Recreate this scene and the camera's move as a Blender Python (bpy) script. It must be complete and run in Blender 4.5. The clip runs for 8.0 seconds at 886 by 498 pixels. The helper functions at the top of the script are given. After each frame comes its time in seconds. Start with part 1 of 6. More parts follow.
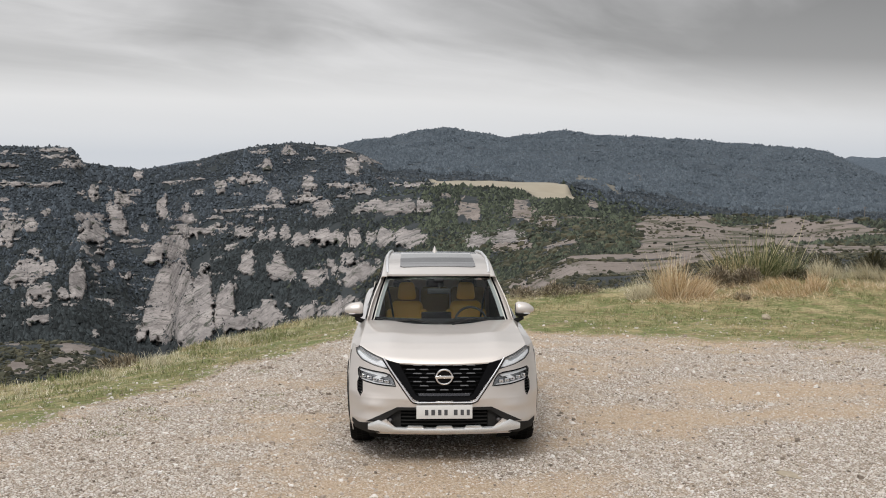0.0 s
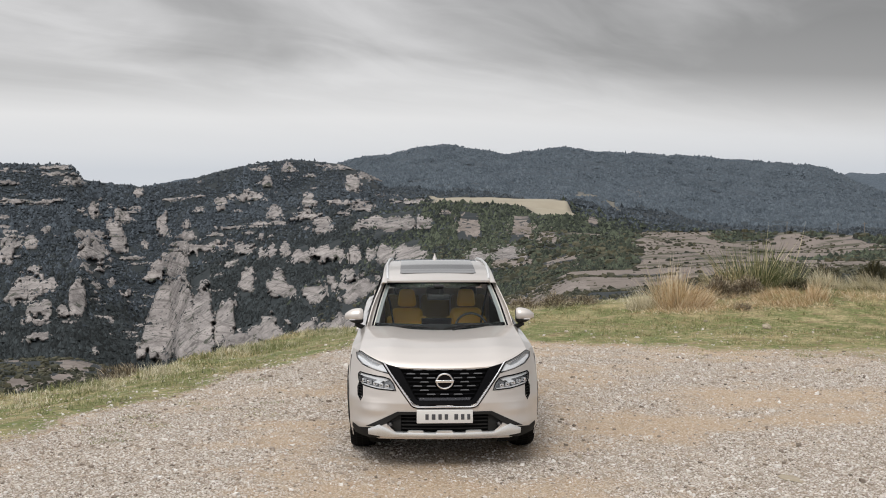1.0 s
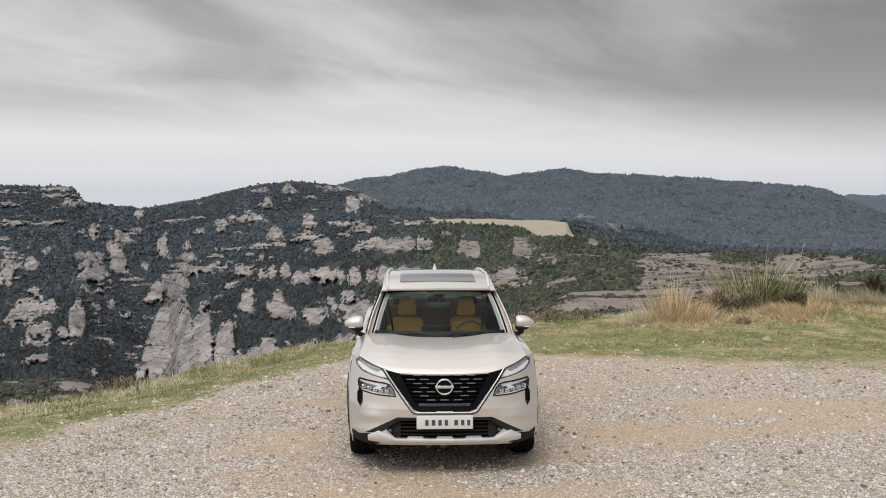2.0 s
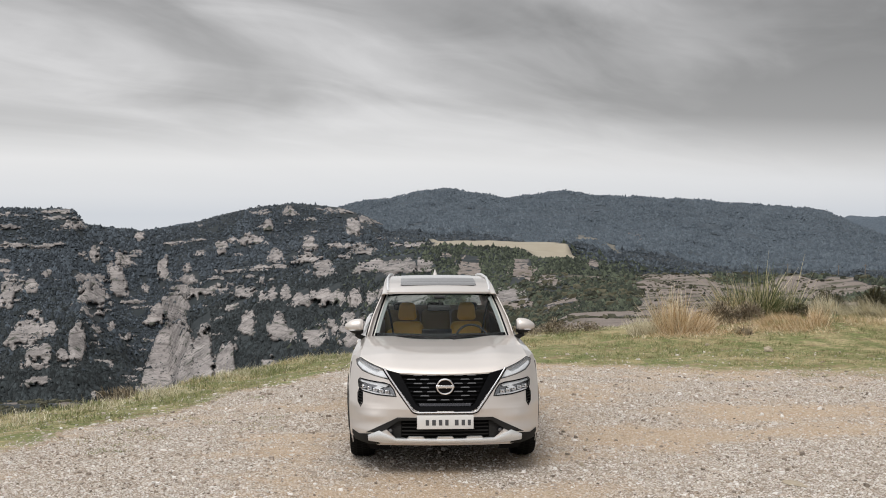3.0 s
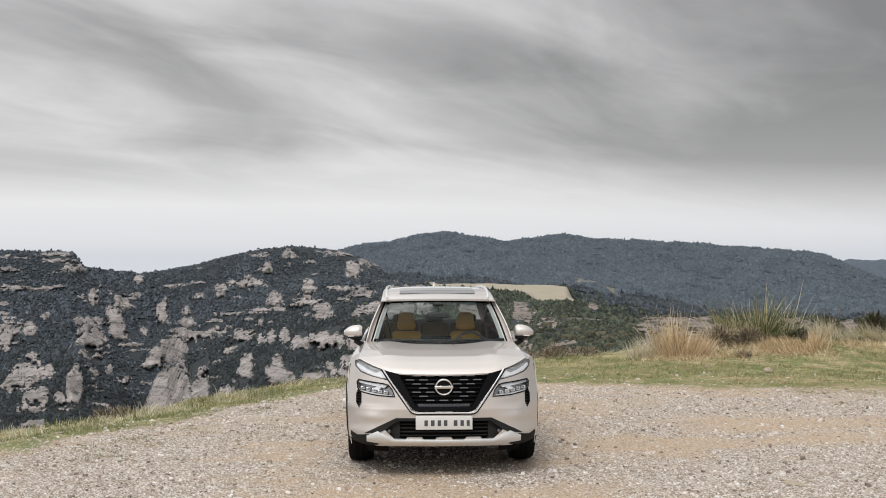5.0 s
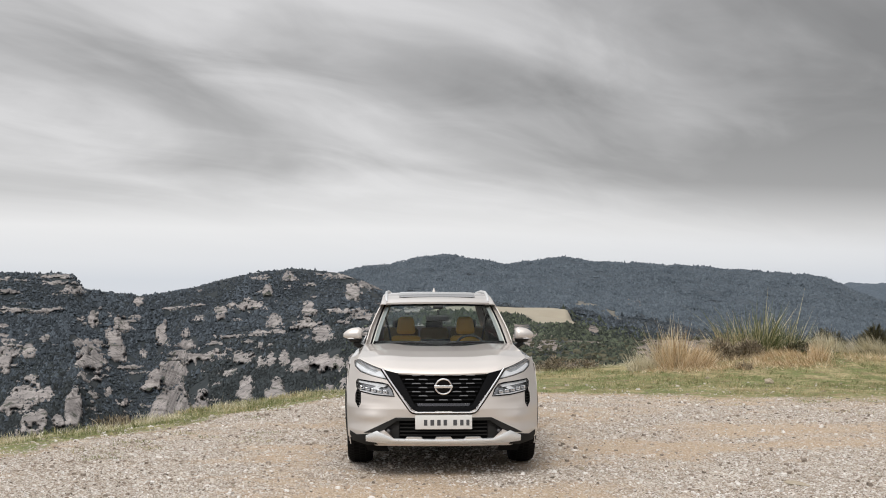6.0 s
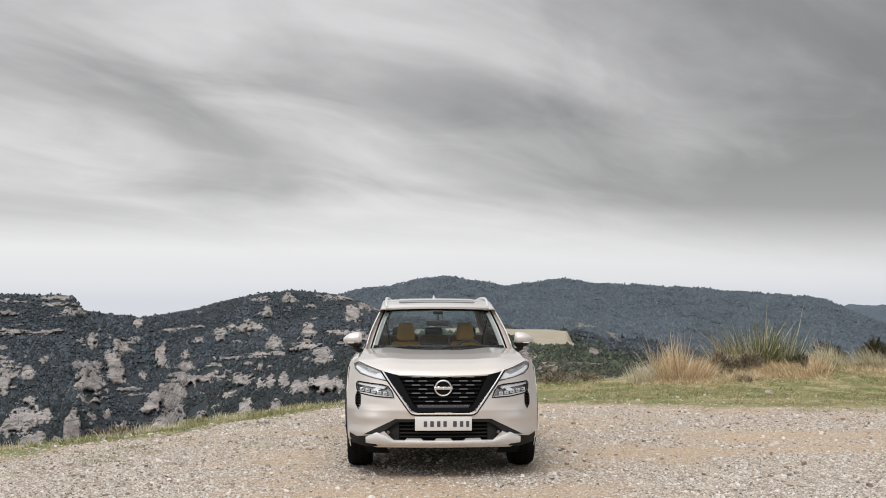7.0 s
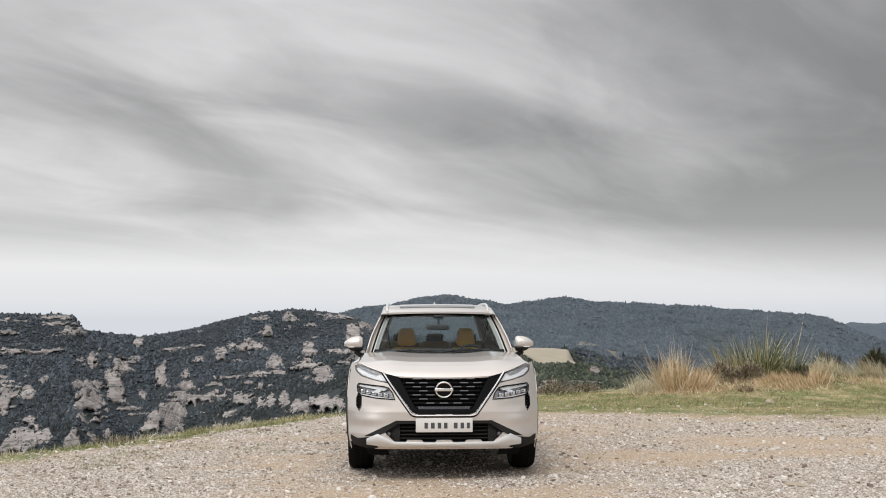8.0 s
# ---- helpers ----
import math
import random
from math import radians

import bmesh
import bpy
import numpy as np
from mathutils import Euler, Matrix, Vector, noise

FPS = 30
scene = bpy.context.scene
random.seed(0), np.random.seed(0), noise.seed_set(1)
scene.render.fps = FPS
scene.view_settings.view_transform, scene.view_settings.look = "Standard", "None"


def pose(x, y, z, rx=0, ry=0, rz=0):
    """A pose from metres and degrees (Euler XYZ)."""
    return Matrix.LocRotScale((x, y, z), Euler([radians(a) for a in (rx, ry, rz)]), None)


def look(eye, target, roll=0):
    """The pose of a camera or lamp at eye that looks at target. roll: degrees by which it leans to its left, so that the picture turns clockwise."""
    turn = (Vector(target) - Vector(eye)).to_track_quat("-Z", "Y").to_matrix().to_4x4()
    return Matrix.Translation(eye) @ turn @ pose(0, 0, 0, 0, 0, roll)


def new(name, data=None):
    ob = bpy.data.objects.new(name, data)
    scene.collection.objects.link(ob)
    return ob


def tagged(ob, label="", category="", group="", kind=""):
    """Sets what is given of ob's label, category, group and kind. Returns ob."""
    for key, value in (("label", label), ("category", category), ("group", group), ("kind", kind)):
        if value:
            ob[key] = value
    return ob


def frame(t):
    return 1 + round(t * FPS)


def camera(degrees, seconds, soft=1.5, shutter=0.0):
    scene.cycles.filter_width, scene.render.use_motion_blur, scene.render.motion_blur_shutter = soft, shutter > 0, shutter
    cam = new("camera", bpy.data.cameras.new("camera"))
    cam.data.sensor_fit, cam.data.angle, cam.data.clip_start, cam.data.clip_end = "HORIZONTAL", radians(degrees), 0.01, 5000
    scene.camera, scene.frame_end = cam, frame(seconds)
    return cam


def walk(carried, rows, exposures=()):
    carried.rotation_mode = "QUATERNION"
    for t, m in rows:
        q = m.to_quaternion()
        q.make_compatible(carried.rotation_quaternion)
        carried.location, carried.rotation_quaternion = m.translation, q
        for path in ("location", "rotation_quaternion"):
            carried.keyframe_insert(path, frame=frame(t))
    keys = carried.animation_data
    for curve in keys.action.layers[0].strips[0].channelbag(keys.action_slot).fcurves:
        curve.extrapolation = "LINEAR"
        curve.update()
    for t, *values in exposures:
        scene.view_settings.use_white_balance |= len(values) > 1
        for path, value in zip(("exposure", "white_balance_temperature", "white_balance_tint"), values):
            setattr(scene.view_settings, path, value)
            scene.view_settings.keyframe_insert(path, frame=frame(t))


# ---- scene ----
cam = camera(47.3, 8.0, soft=1.0)
PATH = [
    (0, (-0.191, -9.209, 2.897), (-0.152, -7.219, 2.708), 0.1),
    (0.5, (-0.192, -9.215, 2.85), (-0.153, -7.223, 2.675), 0.1),
    (1, (-0.192, -9.223, 2.78), (-0.153, -7.23, 2.624), 0.0),
    (1.5, (-0.19, -9.237, 2.713), (-0.151, -7.242, 2.578), -0.0),
    (3, (-0.189, -9.252, 2.422), (-0.151, -7.253, 2.352), -0.1),
    (3.5, (-0.187, -9.268, 2.303), (-0.149, -7.269, 2.255), -0.1),
    (4, (-0.186, -9.281, 2.184), (-0.148, -7.282, 2.158), -0.1),
    (4.5, (-0.187, -9.294, 2.114), (-0.148, -7.295, 2.108), -0.1),
    (6, (-0.182, -9.287, 1.804), (-0.143, -7.288, 1.865), -0.0),
    (6.5, (-0.183, -9.306, 1.713), (-0.144, -7.309, 1.795), -0.0),
    (7, (-0.181, -9.322, 1.618), (-0.142, -7.325, 1.722), -0.0),
    (7.5, (-0.181, -9.344, 1.535), (-0.142, -7.348, 1.66), -0.0),
    (8, (-0.181, -9.358, 1.461), (-0.143, -7.363, 1.602), -0.1),
]
walk(cam, [(t, look(eye, target, roll)) for t, eye, target, roll in PATH], exposures=((0, 0.0), (4, 0.06), (8, 0.12)))

# ---------------------------------------------------------------- light
SUN_ELEV, SUN_ROT = radians(60), radians(205)
world = bpy.data.worlds.new("overcast_sky")
scene.world = world
world.use_nodes = True


def sky_nodes(nt):
    n, l = nt.nodes, nt.links
    n.clear()
    out = n.new("ShaderNodeOutputWorld")
    bg = n.new("ShaderNodeBackground")
    l.new(bg.outputs[0], out.inputs[0])
    sky = n.new("ShaderNodeTexSky")
    sky.sky_type, sky.sun_disc = "NISHITA", False
    sky.sun_elevation, sky.sun_rotation = SUN_ELEV, SUN_ROT
    sky.air_density, sky.dust_density = 1.0, 4.0
    tc = n.new("ShaderNodeTexCoord")
    sep = n.new("ShaderNodeSeparateXYZ")
    l.new(tc.outputs["Generated"], sep.inputs[0])

    def m(op, a, b=None, clamp=False):
        k = n.new("ShaderNodeMath")
        k.operation, k.use_clamp = op, clamp
        for i, v in enumerate((a, b)):
            if v is None:
                continue
            if isinstance(v, (int, float)):
                k.inputs[i].default_value = v
            else:
                l.new(v, k.inputs[i])
        return k.outputs[0]

    def noise_tex(vec, scale, detail, rough, dist=0.0):
        k = n.new("ShaderNodeTexNoise")
        l.new(vec, k.inputs["Vector"])
        k.inputs["Scale"].default_value, k.inputs["Detail"].default_value = scale, detail
        k.inputs["Roughness"].default_value, k.inputs["Distortion"].default_value = rough, dist
        return k.outputs["Fac"]

    def ramp(fac, stops):
        k = n.new("ShaderNodeValToRGB")
        l.new(fac, k.inputs[0])
        e = k.color_ramp.elements
        while len(e) < len(stops):
            e.new(0.5)
        for i, (p, c) in enumerate(stops):
            e[i].position = p
            e[i].color = (c, c, c, 1) if isinstance(c, (int, float)) else (*c, 1)
        return k.outputs[0]

    # the cloud deck lies flat overhead, so its streaks draw together towards the horizon
    up = m("MAXIMUM", sep.outputs[2], 0.0)
    den = m("ADD", up, 0.13)
    com = n.new("ShaderNodeCombineXYZ")
    l.new(m("DIVIDE", sep.outputs[0], den), com.inputs[0])
    l.new(m("DIVIDE", sep.outputs[1], den), com.inputs[1])
    turn_ = n.new("ShaderNodeMapping")
    l.new(com.outputs[0], turn_.inputs[0])
    turn_.inputs["Rotation"].default_value = (0, 0, radians(-52))
    mp = n.new("ShaderNodeMapping")
    l.new(turn_.outputs[0], mp.inputs[0])
    mp.inputs["Scale"].default_value = (0.55, 1.0, 1)
    mp.inputs["Location"].default_value = (1.9, 0.75, 0)
    big = noise_tex(mp.outputs[0], 0.72, 5, 0.5, 0.8)
    fine = noise_tex(mp.outputs[0], 2.2, 6, 0.55, 0.9)
    cl = m("ADD", m("MULTIPLY", big, 0.74), m("MULTIPLY", fine, 0.26))
    cl = m("SUBTRACT", cl, m("MULTIPLY", m("MAXIMUM", m("SUBTRACT", sep.outputs[0], 0.03), -0.12), 0.40))
    deep = ramp(sep.outputs[2], [(0.03, 0.0), (0.09, 1.0), (0.17, 1.0), (0.28, 0.2)])
    cl = m("SUBTRACT", cl, m("MULTIPLY", m("MULTIPLY", m("MAXIMUM", m("SUBTRACT", sep.outputs[0], 0.10), 0.0), 0.17), deep))
    cloud = ramp(cl, [(0.30, (0.24, 0.238, 0.238)), (0.36, (0.275, 0.273, 0.273)), (0.49, (0.425, 0.422, 0.424)), (0.64, (0.645, 0.64, 0.645))])
    # clear pale strip along the horizon, sky thickening upwards, brighter again overhead
    east = m("MAXIMUM", sep.outputs[0], 0.0)
    low = ramp(m("ADD", sep.outputs[2], m("MULTIPLY", east, 0.06)), [(0.0, 0.0), (0.05, 0.06), (0.11, 0.80), (0.19, 1.0)])
    mix = n.new("ShaderNodeMix")
    mix.data_type = "RGBA"
    l.new(low, mix.inputs[0])
    l.new(ramp(sep.outputs[2], [(0.0, (0.66, 0.69, 0.735)), (0.018, (0.745, 0.76, 0.785)), (0.05, (0.83, 0.83, 0.835))]), mix.inputs[6])
    l.new(cloud, mix.inputs[7])
    over = ramp(sep.outputs[2], [(0.30, 1.0), (0.42, 1.95), (0.65, 2.75)])
    mul = n.new("ShaderNodeMix")
    mul.data_type, mul.blend_type = "RGBA", "MULTIPLY"
    mul.inputs[0].default_value = 1.0
    l.new(mix.outputs[2], mul.inputs[6])
    l.new(over, mul.inputs[7])
    # a thin share of the clear sky behind the cloud
    dim = n.new("ShaderNodeMix")
    dim.data_type, dim.blend_type = "RGBA", "MULTIPLY"
    dim.inputs[0].default_value = 1.0
    l.new(sky.outputs[0], dim.inputs[6])
    dim.inputs[7].default_value = (0.07, 0.07, 0.07, 1)
    fin = n.new("ShaderNodeMix")
    fin.data_type = "RGBA"
    fin.inputs[0].default_value = 0.94
    l.new(dim.outputs[2], fin.inputs[6])
    l.new(mul.outputs[2], fin.inputs[7])
    l.new(fin.outputs[2], bg.inputs[0])
    bg.inputs[1].default_value = 1.0


sky_nodes(world.node_tree)
sun = new("sun", bpy.data.lights.new("sun", "SUN"))
sun.data.energy, sun.data.angle, sun.data.color = 1.42, radians(25), (1.0, 0.97, 0.92)
sun.matrix_world = look((0, 0, 0), (-math.sin(SUN_ROT) * math.cos(SUN_ELEV), -math.cos(SUN_ROT) * math.cos(SUN_ELEV), -math.sin(SUN_ELEV)))

# ---------------------------------------------------------------- materials
class Nodes:
    """Short hand for building one node material."""

    def __init__(self, name):
        self.m = bpy.data.materials.new(name)
        self.m.use_nodes = True
        self.n, self.l = self.m.node_tree.nodes, self.m.node_tree.links
        self.b = self.n["Principled BSDF"]

    def put(self, sock, v):
        if isinstance(v, bpy.types.NodeSocket):
            self.l.new(v, sock)
        elif isinstance(v, (tuple, list)) and len(v) == 3 and sock.type == "RGBA":
            sock.default_value = (*v, 1)
        else:
            sock.default_value = v

    def set(self, **kw):
        for k, v in kw.items():
            self.put(self.b.inputs[k.replace("_", " ")], v)
        return self

    def node(self, kind, **kw):
        k = self.n.new(kind)
        for a, v in kw.items():
            self.put(k.inputs[a.replace("_", " ")], v)
        return k

    def pos(self):
        return self.n.new("ShaderNodeNewGeometry").outputs["Position"]

    def obj(self):
        return self.n.new("ShaderNodeTexCoord").outputs["Object"]

    def rand(self):
        return self.n.new("ShaderNodeNewGeometry").outputs["Random Per Island"]

    def scaled(self, vec, s):
        k = self.n.new("ShaderNodeMapping")
        self.l.new(vec, k.inputs[0])
        k.inputs["Scale"].default_value = s
        return k.outputs[0]

    def noise(self, vec, scale, detail=4, rough=0.55, dist=0.0):
        return self.node("ShaderNodeTexNoise", Vector=vec, Scale=scale, Detail=detail, Roughness=rough, Distortion=dist).outputs["Fac"]

    def voronoi(self, vec, scale, feature="F1"):
        k = self.n.new("ShaderNodeTexVoronoi")
        k.feature = feature
        self.put(k.inputs["Vector"], vec)
        k.inputs["Scale"].default_value = scale
        return k

    def attr(self, name):
        k = self.n.new("ShaderNodeAttribute")
        k.attribute_name = name
        return k.outputs["Fac"]

    def math(self, op, a, b=0.0, clamp=False):
        k = self.n.new("ShaderNodeMath")
        k.operation, k.use_clamp = op, clamp
        self.put(k.inputs[0], a)
        self.put(k.inputs[1], b)
        return k.outputs[0]

    def mix(self, fac, a, b, blend="MIX"):
        k = self.n.new("ShaderNodeMix")
        k.data_type, k.blend_type = "RGBA", blend
        self.put(k.inputs[0], fac)
        self.put(k.inputs[6], a)
        self.put(k.inputs[7], b)
        return k.outputs[2]

    def ramp(self, fac, *stops):
        k = self.n.new("ShaderNodeValToRGB")
        self.l.new(fac, k.inputs[0])
        e = k.color_ramp.elements
        while len(e) < len(stops):
            e.new(0.5)
        for i, (p, c) in enumerate(stops):
            e[i].position = p
            e[i].color = (c, c, c, 1) if isinstance(c, (int, float)) else (*c, 1)
        return k.outputs[0]

    def bump(self, h, strength, dist):
        k = self.node("ShaderNodeBump", Height=h, Strength=strength, Distance=dist)
        self.put(self.b.inputs["Normal"], k.outputs[0])
        return self


def plain(name, col, rough=0.5, metal=0.0, grain=0.0, scale=40.0, **kw):
    """A surface of one colour with a little grain in colour and gloss."""
    k = Nodes(name)
    n = k.noise(k.obj(), scale, 4)
    c = k.mix(k.math("MULTIPLY", n, grain * 2), col, tuple(v * 0.55 for v in col)) if grain else col
    k.set(Base_Color=c, Roughness=k.ramp(n, (0.3, max(rough - 0.06, 0.0)), (0.7, min(rough + 0.06, 1.0))), Metallic=metal, **kw)
    return k.m


def ground_material():
    k = Nodes("ground_cover")
    p = k.pos()
    # loose gravel: two sizes of stone over tan dirt
    v1, v2 = k.voronoi(p, 30), k.voronoi(p, 72)
    stone = k.ramp(v1.outputs["Color"], (0.0, (0.19, 0.148, 0.115)), (0.20, (0.47, 0.41, 0.355)), (0.5, (0.75, 0.71, 0.67)), (1.0, (0.95, 0.94, 0.925)))
    # shade in the gaps between stones, painted as dark cell borders
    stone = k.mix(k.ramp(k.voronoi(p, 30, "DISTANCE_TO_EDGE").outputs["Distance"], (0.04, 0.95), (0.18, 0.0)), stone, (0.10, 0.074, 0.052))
    grit = k.ramp(v2.outputs["Color"], (0.0, (0.11, 0.08, 0.052)), (0.5, (0.43, 0.35, 0.262)), (1.0, (0.84, 0.80, 0.74)))
    n1 = k.noise(p, 0.55, 5, 0.6, 0.4)
    n2 = k.noise(p, 3.0, 4, 0.6)
    n3 = k.noise(p, 11.0, 4, 0.65)
    dirt = k.mix(n2, (0.49, 0.298, 0.145), (0.60, 0.452, 0.300))
    loose = k.ramp(k.math("ADD", k.attr("loose"), k.math("ADD", k.math("MULTIPLY", k.math("SUBTRACT", n2, 0.5), 0.9), k.math("MULTIPLY", k.math("SUBTRACT", n3, 0.5), 1.6))), (0.0, 0.12), (1.0, 0.95))
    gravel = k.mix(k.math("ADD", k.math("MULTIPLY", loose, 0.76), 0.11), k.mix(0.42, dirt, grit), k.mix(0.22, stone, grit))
    # short worn turf with straw and soil showing
    t1, t2, t3 = k.noise(p, 14, 6, 0.75), k.noise(p, 1.3, 5, 0.65, 0.6), k.noise(k.scaled(p, (1.0, 2.5, 1.0)), 4.0, 5, 0.7)
    t1 = k.ramp(t1, (0.30, 0.0), (0.70, 1.0))
    green = k.mix(t1, (0.062, 0.085, 0.020), (0.235, 0.270, 0.090))
    straw = k.mix(t1, (0.18, 0.135, 0.062), (0.58, 0.50, 0.28))
    turf = k.mix(k.ramp(k.math("ADD", k.math("MULTIPLY", t2, 0.55), k.math("MULTIPLY", t3, 0.45)), (0.45, 0.0), (0.58, 1.0)), green, straw)
    turf = k.mix(k.ramp(k.noise(k.scaled(p, (0.8, 2.2, 1.0)), 2.1, 5, 0.7), (0.53, 0.0), (0.64, 0.8)), turf, k.mix(t1, (0.14, 0.090, 0.048), (0.33, 0.235, 0.14)))
    edge = k.ramp(k.math("ADD", k.attr("turf"), k.math("MULTIPLY", k.math("SUBTRACT", n2, 0.5), 0.5)), (0.14, 0.0), (0.32, 0.55), (0.60, 0.0))
    gravel = k.mix(edge, gravel, k.mix(t1, (0.24, 0.15, 0.085), (0.47, 0.335, 0.21)))
    near = k.mix(k.ramp(k.math("ADD", k.attr("turf"), k.math("MULTIPLY", k.math("SUBTRACT", t1, 0.5), 0.9)), (0.35, 0.0), (0.65, 1.0)), gravel, turf)
    # slopes: scrub over grey-pink conglomerate soil
    s1, s2 = k.noise(p, 0.11, 6, 0.65), k.noise(p, 0.6, 4, 0.6)
    # floor colour kept very dark to stand for shade between the crowns
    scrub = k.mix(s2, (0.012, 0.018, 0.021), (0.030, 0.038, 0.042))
    # haze painted in: far slopes turn bluer and paler with distance
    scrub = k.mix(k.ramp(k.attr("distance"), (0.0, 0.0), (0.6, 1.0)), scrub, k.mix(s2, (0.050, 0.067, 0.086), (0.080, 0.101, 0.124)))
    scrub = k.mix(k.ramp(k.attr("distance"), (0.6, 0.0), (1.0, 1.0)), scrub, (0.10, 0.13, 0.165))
    soil = k.mix(s1, (0.14, 0.116, 0.102), (0.275, 0.232, 0.207))
    soil = k.mix(k.ramp(k.noise(k.scaled(p, (0.05, 0.10, 0.1)), 1.0, 6, 0.7), (0.52, 0.0), (0.57, 0.92)), soil, k.mix(s2, (0.030, 0.034, 0.022), (0.095, 0.088, 0.052)))
    crowns = k.voronoi(k.scaled(p, (1.0, 1.0, 1.6)), 0.17)
    scrub = k.mix(k.ramp(crowns.outputs["Color"], (0.2, 0.0), (0.9, 0.55)), scrub, k.mix(0.5, scrub, (0.012, 0.018, 0.020)))
    slope = k.mix(k.ramp(k.math("ADD", k.attr("bare"), k.math("MULTIPLY", k.math("SUBTRACT", s1, 0.5), 0.9)), (0.38, 0.0), (0.58, 1.0)), scrub, soil)
    hay = k.mix(k.noise(p, 0.05, 5, 0.6), (0.27, 0.235, 0.175), (0.40, 0.36, 0.285))
    slope = k.mix(k.attr("meadow"), slope, hay)
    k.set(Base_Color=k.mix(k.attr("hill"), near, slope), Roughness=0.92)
    h = k.math("ADD", k.math("MULTIPLY", v1.outputs["Distance"], -0.6), k.math("MULTIPLY", v2.outputs["Distance"], -0.3))
    fine_bump = k.node("ShaderNodeBump", Height=k.math("ADD", h, k.math("MULTIPLY", t1, 0.5)), Strength=0.8, Distance=0.03)
    wood_bump = k.node("ShaderNodeBump", Height=k.math("MULTIPLY", crowns.outputs["Distance"], k.math("MULTIPLY", k.attr("distance"), -1.0)), Strength=0.9, Distance=6.0, Normal=fine_bump.outputs[0])
    k.put(k.b.inputs["Normal"], wood_bump.outputs[0])
    return k.m


def rock_material():
    k = Nodes("conglomerate_rock")
    p = k.pos()
    beds = k.noise(k.scaled(p, (0.012, 0.012, 0.85)), 1.0, 5, 0.65, 0.5)
    runs = k.noise(k.scaled(p, (0.30, 0.30, 0.020)), 1.0, 5, 0.6)
    n, g = k.noise(p, 0.06, 5, 0.6), k.noise(p, 0.9, 5, 0.7)
    c = k.mix(k.ramp(n, (0.34, 0.0), (0.66, 1.0)), (0.205, 0.189, 0.186), (0.44, 0.404, 0.388))
    c = k.mix(k.ramp(g, (0.35, 0.45), (0.60, 0.0)), c, (0.13, 0.114, 0.106))
    # streaks and bed lines: rock pattern plus cleft and overhang shade in colour
    c = k.mix(k.ramp(runs, (0.53, 0.0), (0.64, 0.75)), c, (0.085, 0.077, 0.076))
    c = k.mix(k.ramp(beds, (0.39, 0.60), (0.46, 0.0)), c, (0.11, 0.098, 0.092))
    moss = k.noise(k.scaled(p, (0.10, 0.10, 0.16)), 1.0, 7, 0.7, 0.4)
    c = k.mix(k.ramp(moss, (0.57, 0.0), (0.60, 0.9)), c, k.mix(g, (0.022, 0.030, 0.024), (0.070, 0.076, 0.052)))
    k.set(Base_Color=c, Roughness=0.92)
    k.bump(k.math("ADD", k.math("MULTIPLY", beds, 0.7), k.math("ADD", k.math("MULTIPLY", runs, 0.5), k.math("MULTIPLY", g, 0.3))), 0.8, 1.2)
    return k.m


def soil_material():
    k = Nodes("eroded_soil")
    p = k.pos()
    rills = k.noise(k.scaled(p, (0.55, 0.35, 0.05)), 1.0, 5, 0.65, 0.3)
    n, g = k.noise(p, 0.07, 5, 0.6), k.noise(p, 1.3, 6, 0.72)
    c = k.mix(k.ramp(n, (0.34, 0.0), (0.66, 1.0)), (0.17, 0.143, 0.129), (0.285, 0.246, 0.224))
    c = k.mix(k.ramp(rills, (0.50, 0.0), (0.66, 0.6)), c, (0.14, 0.114, 0.10))
    c = k.mix(k.ramp(g, (0.30, 0.6), (0.45, 0.0)), c, (0.13, 0.110, 0.085))
    c = k.mix(k.ramp(k.noise(p, 0.35, 6, 0.7), (0.57, 0.0), (0.60, 0.85)), c, k.mix(g, (0.030, 0.034, 0.020), (0.105, 0.092, 0.052)))
    k.set(Base_Color=c, Roughness=0.95)
    k.bump(k.math("ADD", k.math("MULTIPLY", rills, 0.6), k.math("MULTIPLY", g, 0.4)), 0.7, 0.6)
    return k.m


def leaf_material(name, dark, light):
    k = Nodes(name)
    r = k.rand()
    k.set(Base_Color=k.mix(k.math("POWER", k.math("ADD", k.math("MULTIPLY", r, 0.75), k.math("MULTIPLY", k.noise(k.pos(), 0.02, 3), 0.4)), 1.7), dark, light), Roughness=0.85)
    return k.m


def blade_material(name, *stops):
    k = Nodes(name)
    k.set(Base_Color=k.ramp(k.rand(), *stops), Roughness=0.7)
    k.b.inputs["Subsurface Weight"].default_value = 0.0
    return k.m


M_GROUND = ground_material()
M_ROCK = rock_material()
M_SOIL = soil_material()
# same pine twice: hillside copy hazed, gorge copy darkened for shade and thin haze
M_WOOD = leaf_material("hazed_pine_foliage", (0.012, 0.018, 0.025), (0.098, 0.122, 0.148))
M_PINE = leaf_material("gorge_shade_pine", (0.004, 0.007, 0.008), (0.056, 0.070, 0.076))
# far trees carry the haze in their blue, lightened foliage colour
M_FARWOOD = leaf_material("haze_tinted_far_pine", (0.054, 0.073, 0.094), (0.134, 0.163, 0.192))
M_OAK = leaf_material("holm_oak_foliage", (0.008, 0.014, 0.010), (0.112, 0.134, 0.086))
M_SCRUB = leaf_material("dark_scrub", (0.012, 0.017, 0.010), (0.098, 0.090, 0.052))

